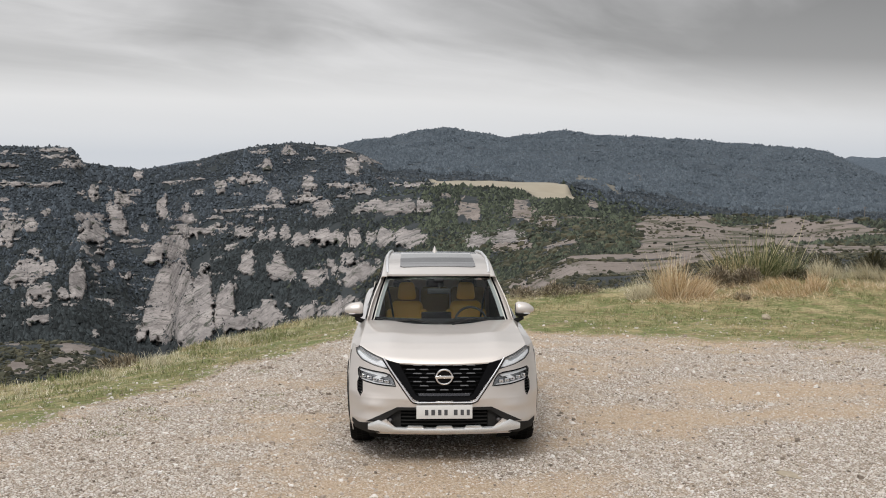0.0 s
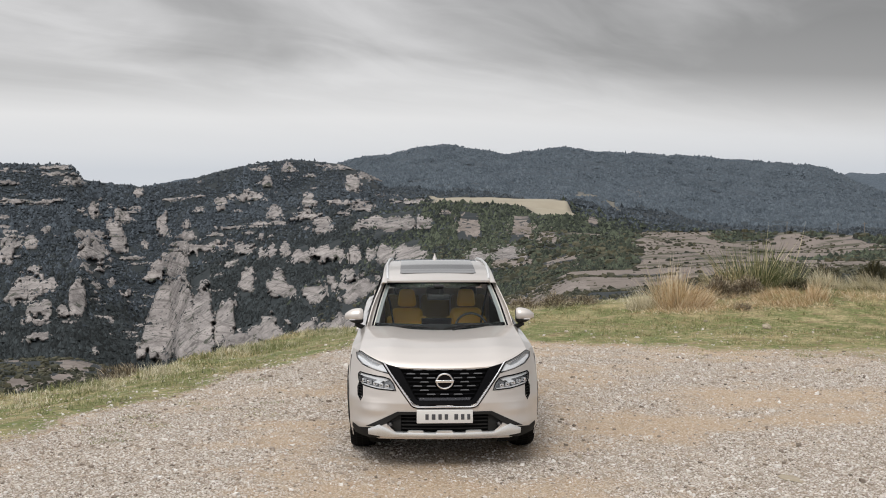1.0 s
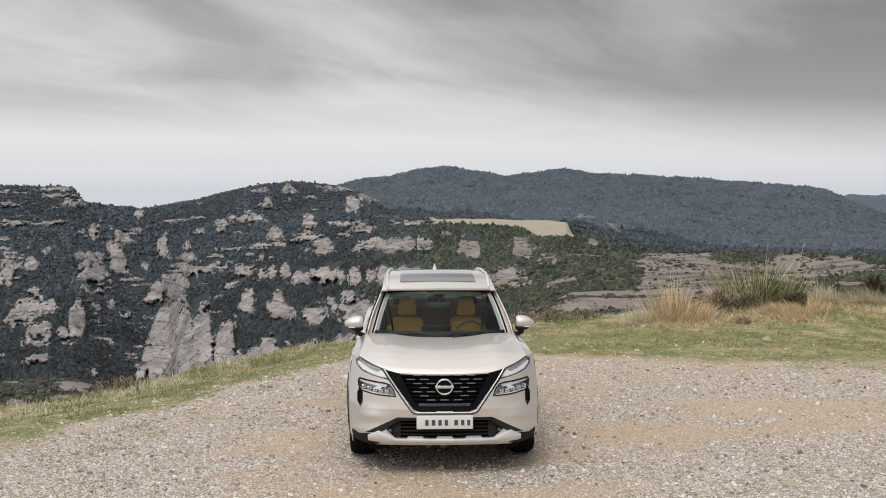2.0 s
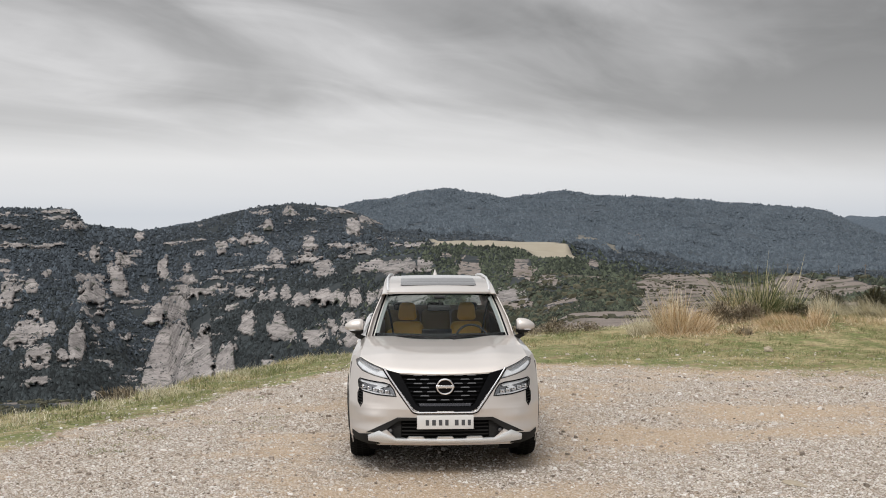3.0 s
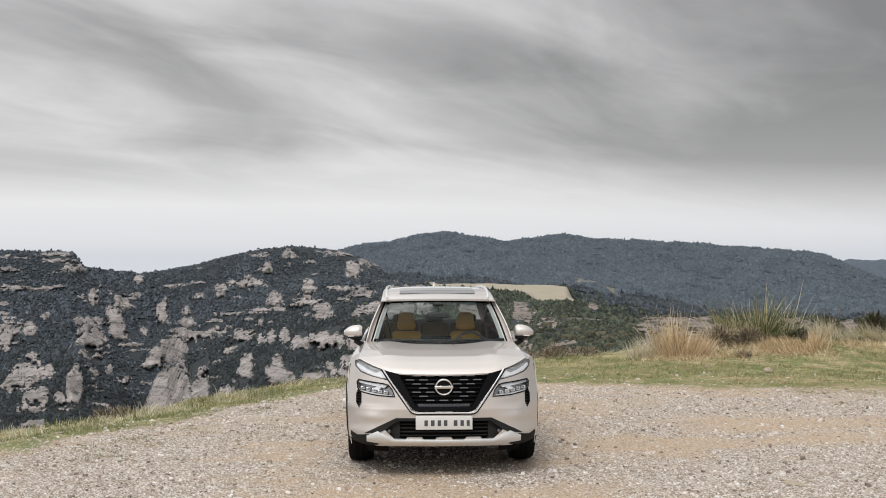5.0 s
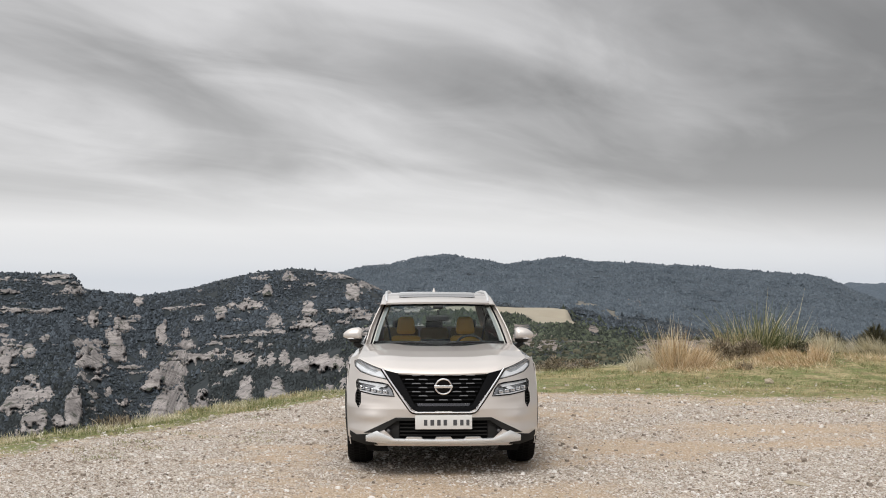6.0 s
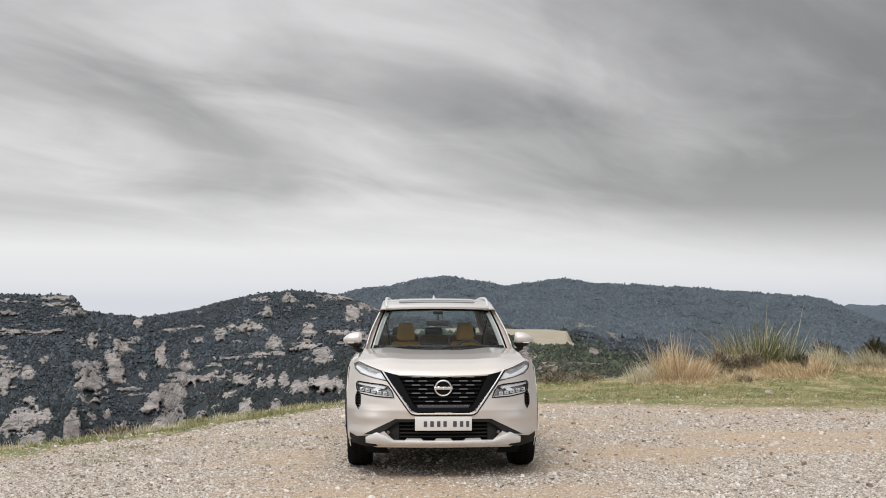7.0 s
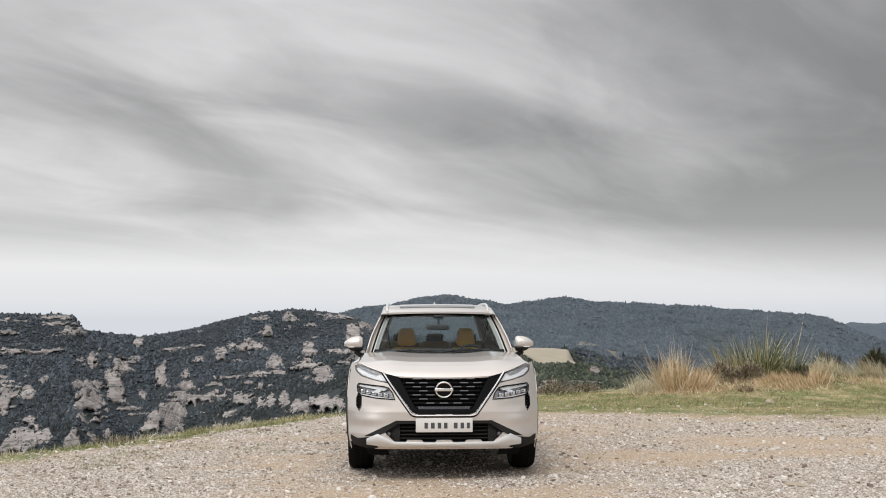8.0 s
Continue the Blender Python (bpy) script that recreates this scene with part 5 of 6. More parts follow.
        def cant(u, v):
            y = 1.93 + u * 2.45
            a = Vector((s * cabin_x(y, roof_z(y) - 0.05), y, roof_z(y) - 0.05))
            b = Vector((s * roof_w(y) * 0.93, y, roof_z(y) - 0.012))
            p = a.lerp(b, v)
            return p + Vector((s * 0.02, 0, 0.016)) * math.sin(math.pi * v)
        part("roof_side", sheet(cant, 40, 8, -0.01, (0, 0, 1)), M_PAINT, car)
        rail = [(s * (roof_w(y) * 0.955 - 0.03), y, roof_z(y) + h) for y, h in ((2.06, -0.018), (2.2, -0.002), (2.45, 0.010), (2.8, 0.015), (3.4, 0.017), (3.85, 0.014), (3.98, 0.004), (4.05, -0.015))]
        part("roof_rail", tube(rail, 0.015, 8), M_SATIN, car, "satin silver roof rail")

    def roof(u, v):
        y = 1.935 + v * 2.5
        x = (2 * u - 1) * roof_w(y) * 0.94
        return (x, y - 0.10 * (1 - abs(2 * u - 1) ** 2.2) * max(0.0, 1 - v * 3) + 0.075 * max(0.0, 1 - v * 3), roof_z(y) + 0.012 * (1 - (2 * u - 1) ** 2) - 0.004)
    roof_ob = part("roof", sheet(roof, 30, 40, -0.02, (0, 0, 1)), M_PAINT, car)
    glass = [(-0.395, 2.22), (-0.43, 2.26), (-0.43, 3.42), (-0.40, 3.46), (0.40, 3.46), (0.43, 3.42), (0.43, 2.26), (0.395, 2.22)]
    part("sunroof", top_plate(glass, lambda x, y: roof_z(y) + 0.012 * (1 - (x / (roof_w(y) * 0.94)) ** 2) - 0.004, 0.006, 0.012), M_ROOFGLASS, roof_ob, "dark glass sunroof")
    part("headlining", sheet(lambda u, v: ((2 * u - 1) * 0.52, 2.02 + v * 2.2, roof_z(2.02 + v * 2.2) - 0.055), 8, 16, 0.01, (0, 0, 1)), M_ROOFLINING, car)
    part("antenna_fin", fin(0.0, 3.74, roof_z(3.75)), M_PAINT, car)

    # ---- tail
    def tail(u, v):
        x = 2 * u - 1
        z = 0.32 + v * 0.85
        hw = ip(z, (0.3, 0.6, 0.9, 1.17), (0.74, 0.80, 0.80, 0.74))
        return (x * hw, 4.655 - 0.16 * abs(x) ** 3 - 0.12 * max(0.0, z - 0.95) - 0.03 * max(0, 0.6 - z), z)
    tailgate = part("tailgate", sheet(tail, 40, 26, -0.01), M_PAINT, car)
    part("rear_window", sheet(lambda u, v: ((2 * u - 1) * (0.66 - 0.12 * v), 4.60 - 0.24 * v - 0.05 * (2 * u - 1) ** 2, 1.16 + 0.36 * v), 20, 8), M_SIDEGLASS, car, "dark tinted rear window", outward=(0, 1, 0))
    for s in (-1, 1):
        part("rear_pillar", sheet(lambda u, v: (s * (0.66 - 0.12 * v + 0.09 * u), 4.55 - 0.24 * v - 0.15 * u, 1.155 + 0.37 * v), 4, 8, -0.01), M_PAINT, car)
        part("rear_corner", sheet(lambda u, v: (s * (0.80 + 0.05 * (1 - u)) * ip(v, (0, 0.5, 1), (0.98, 1.0, 0.94)), 4.40 + 0.14 * u, 0.32 + v * 0.84), 4, 12, -0.01, (s, 0, 0)), M_PAINT, car)
        part("tail_lamp", soft_box(s * 0.66, 4.585, 1.02, 0.30, 0.10, 0.10, 0.02), M_RED, car, "red tail lamp")
    part("spoiler", soft_box(0, 4.42, 1.53, 1.04, 0.26, 0.04, 0.015), M_PAINT, tailgate)
    part("rear_valance", soft_box(0, 4.60, 0.36, 1.50, 0.12, 0.20, 0.04), M_MATT, car)
    part("underbody", soft_box(0, 2.6, 0.36, 1.50, 3.7, 0.10, 0.04), M_UNDER, car)
    part("bulkhead", soft_box(0, 0.62, 0.66, 1.0, 0.7, 0.5, 0.05), M_UNDER, car)

    # ---- wheels
    for c in WHEEL_Y:
        for s in (-1, 1):
            o = (s * 0.795, c, WHEEL_R - 0.004)
            hub = new("wheel")
            hub.parent = car
            w = 0.1175
            tread = []
            for k in range(13):
                xx = -w + 2 * w * k / 12
                tread.append((xx, WHEEL_R - 0.028 * abs(xx / w) ** 4))
            prof = [(-w * 0.85, 0.245), (-w * 1.03, 0.29), *[(a, b) for a, b in tread], (w * 1.03, 0.29), (w * 0.85, 0.245)]
            part("tyre", lathe(prof, o, 64, True), M_TYRE, hub)
            part("tread_groove", grooves(o, w), M_UNDER, hub)
            part("rim", lathe([(s * 0.09, 0.25), (s * 0.10, 0.235), (s * 0.03, 0.225), (-s * 0.09, 0.235)], o, 48), M_ALLOY, hub)
            for k in range(5):
                a = k * 2 * math.pi / 5 + 0.3
                bm = soft_box(0, 0, 0.13, 0.03, 0.055, 0.21, 0.01)
                bmesh.ops.rotate(bm, verts=bm.verts, cent=(0, 0, 0), matrix=Matrix.Rotation(a, 3, "X"))
                bmesh.ops.translate(bm, verts=bm.verts, vec=(o[0] + s * 0.085, o[1], o[2]))
                part("spoke", bm, M_ALLOY, hub)
            part("hub_cap", lathe([(s * 0.11, 0.001), (s * 0.11, 0.045), (s * 0.05, 0.06)], o, 24), M_ALLOY, hub)
            part("brake_disc", lathe([(-0.02, 0.001), (-0.02, 0.17), (-0.04, 0.17), (-0.04, 0.001)], o, 32), M_DARKMET, hub)

    # ---- mirrors and wipers
    for s in (-1, 1):
        mir = part("wing_mirror", mirror_shell(s), M_PAINT, car, "body-coloured door mirror")
        part("mirror_base", mirror_shell(s, True), M_MATT, mir)
        part("mirror_arm", tube([(s * 0.80, 1.64, 1.075), (s * 0.86, 1.62, 1.10), (s * 0.90, 1.60, 1.13)], 0.026, 10), M_MATT, mir)
        part("mirror_glass", soft_box(s * 0.905, 1.702, 1.225, 0.13, 0.006, 0.07, 0.002, 1), M_CHROME, mir)
        part("turn_signal", soft_box(s * 0.94, 1.553, 1.178, 0.07, 0.012, 0.008, 0.003), M_DRL, mir)
    for x0, x1, zz in ((-0.58, -0.02, 0.0), (0.02, 0.62, 0.0)):
        pts = []
        for k in range(9):
            x = x0 + (x1 - x0) * k / 8
            p = screen_pt(x / 0.735, 0.015 + 0.05 * math.sin(math.pi * k / 8) * (0.8 if x0 < 0 else 1.0))
            pts.append((p[0], p[1] - 0.022, p[2] + 0.012))
        wiper = part("wiper", tube(pts, 0.008, 6), M_MATT, car, "black wiper blade")
        part("wiper_arm", tube([(pts[0][0] + 0.10, pts[0][1] - 0.01, pts[0][2] - 0.01), (pts[4][0], pts[4][1] - 0.012, pts[4][2] + 0.008)], 0.009, 6), M_MATT, wiper)

    # ---- cabin
    part("dashboard", sheet(lambda u, v: ((2 * u - 1) * 0.72, 1.30 + 0.16 * (2 * u - 1) ** 2 + v * 0.46, 1.098 - 0.008 * v - 0.09 * max(0, v - 0.8) * 5), 24, 12, -0.25, (0, 0, 1)), M_TRIM, car, "dark dashboard")
    part("display_screen", soft_box(-0.03, 1.78, 1.110, 0.33, 0.02, 0.10, 0.008), M_GLOSS, car, "black dashboard screen")
    part("instrument_hood", soft_box(0.36, 1.62, 1.09, 0.36, 0.22, 0.05, 0.022), M_TRIM, car)
    wheel = part("steering_wheel", tilt_ring(0.355, 1.86, 1.03, 0.175, 0.013, 28), M_TRIM, car, "dark steering wheel")
    part("wheel_hub", soft_box(0.355, 1.87, 1.035, 0.15, 0.05, 0.10, 0.025), M_TRIM, wheel)
    part("wheel_spoke", soft_box(0.355, 1.865, 1.04, 0.33, 0.02, 0.035, 0.01), M_TRIM, wheel)
    for cx in (-0.355, 0.345):
        seat = new("front_seat")
        seat.parent = car
        seat["label"] = "mustard-tan leather front seat"
        part("cushion", soft_box(cx, 2.36, 0.61, 0.52, 0.52, 0.18, 0.06), M_LEATHER, seat)
        part("backrest", soft_box(cx, 2.66, 0.845, 0.46, 0.15, 0.60, 0.065, 4, lambda x, y, z: (x * (1 - 0.22 * max(0, z / 0.30)), y + 0.20 * z, z)), M_LEATHER, seat)
        part("side_bolster", soft_box(cx - 0.195, 2.61, 0.805, 0.09, 0.14, 0.5, 0.04, 3, lambda x, y, z: (x, y + 0.20 * z, z)), M_LEATHER, seat)
        part("side_bolster", soft_box(cx + 0.195, 2.61, 0.805, 0.09, 0.14, 0.5, 0.04, 3, lambda x, y, z: (x, y + 0.20 * z, z)), M_LEATHER, seat)
        part("headrest", soft_box(cx, 2.72, 1.265, 0.205, 0.10, 0.205, 0.045, 4, lambda x, y, z: (x * (1 - 0.16 * z / 0.11), y + 0.12 * z, z)), M_LEATHER, seat)
        for q in (-0.05, 0.05):
            part("headrest_post", tube([(cx + q, 2.73, 1.08), (cx + q, 2.725, 1.19)], 0.006, 6), M_CHROME, seat)
    bench = part("rear_bench", soft_box(0, 3.28, 0.68, 1.30, 0.5, 0.16, 0.06), M_BENCH, car, "tan leather rear bench, cabin shade put into its colour")
    for cx, w in ((-0.42, 0.44), (0.0, 0.36), (0.42, 0.44)):
        part("bench_back", soft_box(cx, 3.52, 0.95, w, 0.14, 0.50, 0.05, 3, lambda x, y, z: (x, y + 0.22 * z, z)), M_BENCH, bench)
        part("bench_headrest", soft_box(cx, 3.60, 1.235, 0.22, 0.09, 0.12, 0.035), M_TRIM, bench)
    part("centre_console", soft_box(0, 2.05, 0.72, 0.22, 0.8, 0.24, 0.04), M_TRIM, car)
    part("cabin_floor", soft_box(0, 2.75, 0.42, 1.5, 3.0, 0.10, 0.03), M_TRIM, car)
    for s in (-1, 1):
        part("door_card", sheet(lambda u, v: (s * (0.76 - 0.02 * v), 1.5 + u * 2.6, 0.45 + v * 0.66), 12, 5, -0.015, (s, 0, 0)), M_TRIM, car)
        belt = [(s * 0.60, 2.62, 1.40), (s * 0.55, 2.60, 1.2), (s * 0.50, 2.55, 0.9)]
        part("seat_belt", tube(belt, 0.012, 6), M_TRIM, car)
    rear = part("rear_view_mirror", soft_box(-0.005, 1.81, 1.385, 0.25, 0.03, 0.062, 0.015), M_TRIM, car, "dark rear-view mirror")
    part("mirror_stalk", tube([(0, 1.815, 1.475), (0, 1.82, 1.40)], 0.012, 8), M_TRIM, rear)
    part("camera_housing", soft_box(0, 1.86, 1.502, 0.11, 0.09, 0.035, 0.012), M_TRIM, rear)
    return car


# ---- shapes used on the car
def lathe_y(x, y, z, r, t):
    bm = bmesh.new()
    bmesh.ops.create_cone(bm, cap_ends=True, segments=40, radius1=r, radius2=r, depth=t, matrix=Matrix.Translation((x, y + t / 2, z)) @ Matrix.Rotation(radians(90), 4, "X"))
    return bm


def cone_cup(x, y, z, r, depth):
    """An open bowl that faces forward."""
    bm = bmesh.new()
    rings = []
    for k in range(5):
        t = k / 4
        rr, yy = r * (1 - t ** 1.6 * 0.85), y + depth * t
        rings.append([bm.verts.new((x + rr * math.cos(a), yy, z + rr * math.sin(a))) for a in np.linspace(0, 2 * math.pi, 19)[:-1]])
    for A, B in zip(rings, rings[1:]):
        for k in range(18):
            bm.faces.new((A[k], A[(k + 1) % 18], B[(k + 1) % 18], B[k]))
    bm.faces.new(rings[-1])
    return bm


def dome(x, y, z, r):
    bm = bmesh.new()
    bmesh.ops.create_uvsphere(bm, u_segments=14, v_segments=9, radius=r, matrix=Matrix.Translation((x, y, z)) @ Matrix.Diagonal((1, 0.55, 1, 1)))
    return bm


def ring_plate(poly, width, lift, thick, surf, axis=1, sign=1):
    """A rim that follows an outline."""
    bm = bmesh.new()
    n = len(poly)
    dense = []
    for (x0, z0), (x1, z1) in zip(poly, poly[1:] + poly[:1]):
        m = max(1, int(math.hypot(x1 - x0, z1 - z0) / 0.03))
        dense += [(x0 + (x1 - x0) * k / m, z0 + (z1 - z0) * k / m) for k in range(m)]
    n = len(dense)
    area = sum(a[0] * b[1] - b[0] * a[1] for a, b in zip(dense, dense[1:] + dense[:1]))
    sgn = 1 if area > 0 else -1
    loops = []
    for off, dep in ((0.0, 0.0), (width, 0.0), (width, thick), (0.0, thick)):
        lp = []
        for k in range(n):
            (ax, az), (bx, bz) = dense[k - 1], dense[(k + 1) % n]
            tx, tz = bx - ax, bz - az
            q = math.hypot(tx, tz) or 1
            x, z = dense[k][0] - sgn * tz / q * (width / 2 - off) * -1, dense[k][1] + sgn * tx / q * (width / 2 - off) * -1
            s = surf(x, z)
            lp.append(bm.verts.new((x, s - lift + dep, z) if axis == 1 else (sign * (s + lift - dep), x, z)))
        loops.append(lp)
    for A, B in zip(loops, loops[1:] + loops[:1]):
        for k in range(n):
            bm.faces.new((A[k], A[(k + 1) % n], B[(k + 1) % n], B[k]))
    return bm


def top_plate(poly, surf, lift, thick):
    bm = plate(poly, 0, 0.001, lambda x, y: 0.0, 0.08)
    top = bm.verts[:]
    for v in top:
        x, low, y = v.co.x, v.co.y > 0.0005, v.co.z
        v.co = (x, y, surf(x, y) + lift - (thick if low else 0))
    return bm


def liner(c, s):
    bm = bmesh.new()
    A, B = [], []
    for a in np.linspace(-0.1, math.pi + 0.1, 24):
        y, z = c + (ARCH_R - 0.004) * math.cos(a), 0.355 + (ARCH_R - 0.004) * math.sin(a)
        A.append(bm.verts.new((s * 0.895, y, z)))
        B.append(bm.verts.new((s * 0.55, y, z)))
    for k in range(23):
        bm.faces.new((A[k], A[k + 1], B[k + 1], B[k]))
    bm.faces.new(B)
    return bm


def grooves(o, w):
    """Raised tread blocks round the tyre."""
    bm = bmesh.new()
    for row, (x0, x1) in enumerate(((-0.92, -0.52), (-0.44, -0.04), (0.04, 0.44), (0.52, 0.92))):
        for k in range(60):
            a0, a1 = (k + 0.5 * (row % 2)) * 2 * math.pi / 60, (k + 0.72 + 0.5 * (row % 2)) * 2 * math.pi / 60
            quad = []
            for x, a in ((x0, a0), (x1, a0), (x1, a1), (x0, a1)):
                r = WHEEL_R + 0.004 - 0.028 * abs(x) ** 4
                quad.append(bm.verts.new((o[0] + x * w, o[1] + r * math.cos(a), o[2] + r * math.sin(a))))
            bm.faces.new(quad)
    return bm


def fin(x, y, z):
    bm = bmesh.new()
    rings = []
    for k in range(8):
        t = k / 7
        length, wid = 0.17 * (1 - t) ** 0.8 + 0.02, 0.030 * (1 - t) + 0.004
        cy, cz = y + 0.06 * t, z + 0.075 * t
        rings.append([bm.verts.new((x + wid * math.cos(a), cy + length / 2 * math.sin(a), cz)) for a in np.linspace(0, 2 * math.pi, 15)[:-1]])
    for A, B in zip(rings, rings[1:]):
        for k in range(14):
            bm.faces.new((A[k], A[(k + 1) % 14], B[(k + 1) % 14], B[k]))
    bm.faces.new(rings[-1])
    return bm


def tilt_ring(x, y, z, r, t, n):
    pts = []
    for a in np.linspace(0, 2 * math.pi, n + 1)[:-1]:
        q = Vector((r * math.cos(a), 0, r * math.sin(a)))
        q.rotate(Euler((radians(-25), 0, 0)))
        pts.append((x + q.x, y + q.y, z + q.z))
    return tube(pts, t, 8, True)


def mirror_shell(s, lower=False):
    """Door mirror housing: rounded, deeper at the inner end, tapering outwards."""
    bm = bmesh.new()
    rings = []
    for k in range(13):
        t = k / 12
        xx = 0.825 + (0.165 if lower else 0.195) * t
        rr = 1 - 0.62 * max(0.0, (t - 0.35) / 0.65) ** 2.6 - 0.25 * max(0.0, 0.12 - t) / 0.12
        h, d = 0.080 * rr * (1.06 - 0.16 * t), 0.085 * rr
        cz = 1.212 - 0.012 * max(0.0, t - 0.4)
        ring = []
        for a in np.linspace(0, 2 * math.pi, 21)[:-1]:
            z = cz + h * math.sin(a)
            if lower:
                z = min(z, cz - h * 0.50)
                z -= 0.004
            else:
                z = max(z, cz - h * 0.48)
            y = 1.63 + d * math.cos(a) * (1.05 if lower else 1.0)
            ring.append(bm.verts.new((s * xx, min(y, 1.70), z)))
        rings.append(ring)
    for A, B in zip(rings, rings[1:]):
        for k in range(20):
            bm.faces.new((A[k], A[(k + 1) % 20], B[(k + 1) % 20], B[k]))
    bm.faces.new(rings[0])
    bm.faces.new(rings[-1])
    bmesh.ops.remove_doubles(bm, verts=bm.verts, dist=1e-5)
    return bm


build_car()

# ---------------------------------------------------------------- grass, tussocks, bushes
M_TURF = blade_material("turf_blades", (0.0, (0.075, 0.095, 0.032)), (0.3, (0.15, 0.178, 0.06)), (0.65, (0.235, 0.26, 0.098)), (1.0, (0.40, 0.385, 0.20)))
M_STRAW = blade_material("straw_blades", (0.0, (0.30, 0.22, 0.10)), (0.5, (0.55, 0.45, 0.25)), (1.0, (0.78, 0.70, 0.48)))
M_DRY = blade_material("dead_turf_blades", (0.0, (0.20, 0.15, 0.07)), (0.4, (0.42, 0.35, 0.18)), (1.0, (0.64, 0.56, 0.34)))
M_GOLD = blade_material("golden_blades", (0.0, (0.22, 0.13, 0.055)), (0.35, (0.58, 0.41, 0.22)), (0.7, (0.82, 0.67, 0.46)), (1.0, (0.94, 0.87, 0.70)))
M_RUSH = blade_material("rush_blades", (0.0, (0.035, 0.058, 0.020)), (0.40, (0.115, 0.145, 0.055)), (0.66, (0.26, 0.25, 0.11)), (1.0, (0.74, 0.65, 0.42)))
M_HEATH = blade_material("heath_twigs", (0.0, (0.07, 0.056, 0.038)), (0.5, (0.21, 0.168, 0.115)), (1.0, (0.46, 0.39, 0.28)))
M_BROOM = blade_material("broom_twigs", (0.0, (0.022, 0.024, 0.012)), (0.6, (0.06, 0.058, 0.026)), (1.0, (0.14, 0.12, 0.06)))
M_PALE = blade_material("pale_blades", (0.0, (0.26, 0.22, 0.13)), (0.4, (0.62, 0.55, 0.38)), (1.0, (0.90, 0.85, 0.70)))


def blades(pts, length, lean, width, seed, bend=0.5, bias=(0, 0)):
    """Bent, tapering blades: arrays of verts and triangles, one blade at each place."""
    rng = np.random.default_rng(seed)
    n = len(pts)
    a = rng.uniform(0, 2 * math.pi, n)
    tilt = np.abs(rng.normal(0, lean, n))
    d = np.stack([np.cos(a) * tilt + bias[0], np.sin(a) * tilt + bias[1], np.ones(n)], -1)
    d /= np.linalg.norm(d, axis=1)[:, None]
    b = rng.uniform(0, 2 * math.pi, n)
    side = np.stack([np.cos(b), np.sin(b), np.zeros(n)], -1) * (np.broadcast_to(width, n) * rng.uniform(0.6, 1.2, n) / 2)[:, None]
    droop = np.stack([d[:, 0], d[:, 1], -0.35 * np.hypot(d[:, 0], d[:, 1])], -1) * bend
    L = length[:, None]
    mid = pts + d * L * 0.55
    tip = pts + d * L + droop * L * 0.6
    v = np.stack([pts - side, pts + side, mid + side * 0.8, mid - side * 0.8, tip], 1).reshape(-1, 3)
    t = np.array([(0, 1, 2), (0, 2, 3), (3, 2, 4)])
    f = (t[None] + (np.arange(n) * 5)[:, None, None]).reshape(-1, 3)
    return v, f


def on_ground(x, y, sink=0.0):
    return np.stack([x, y, height(x, y) - sink], -1)


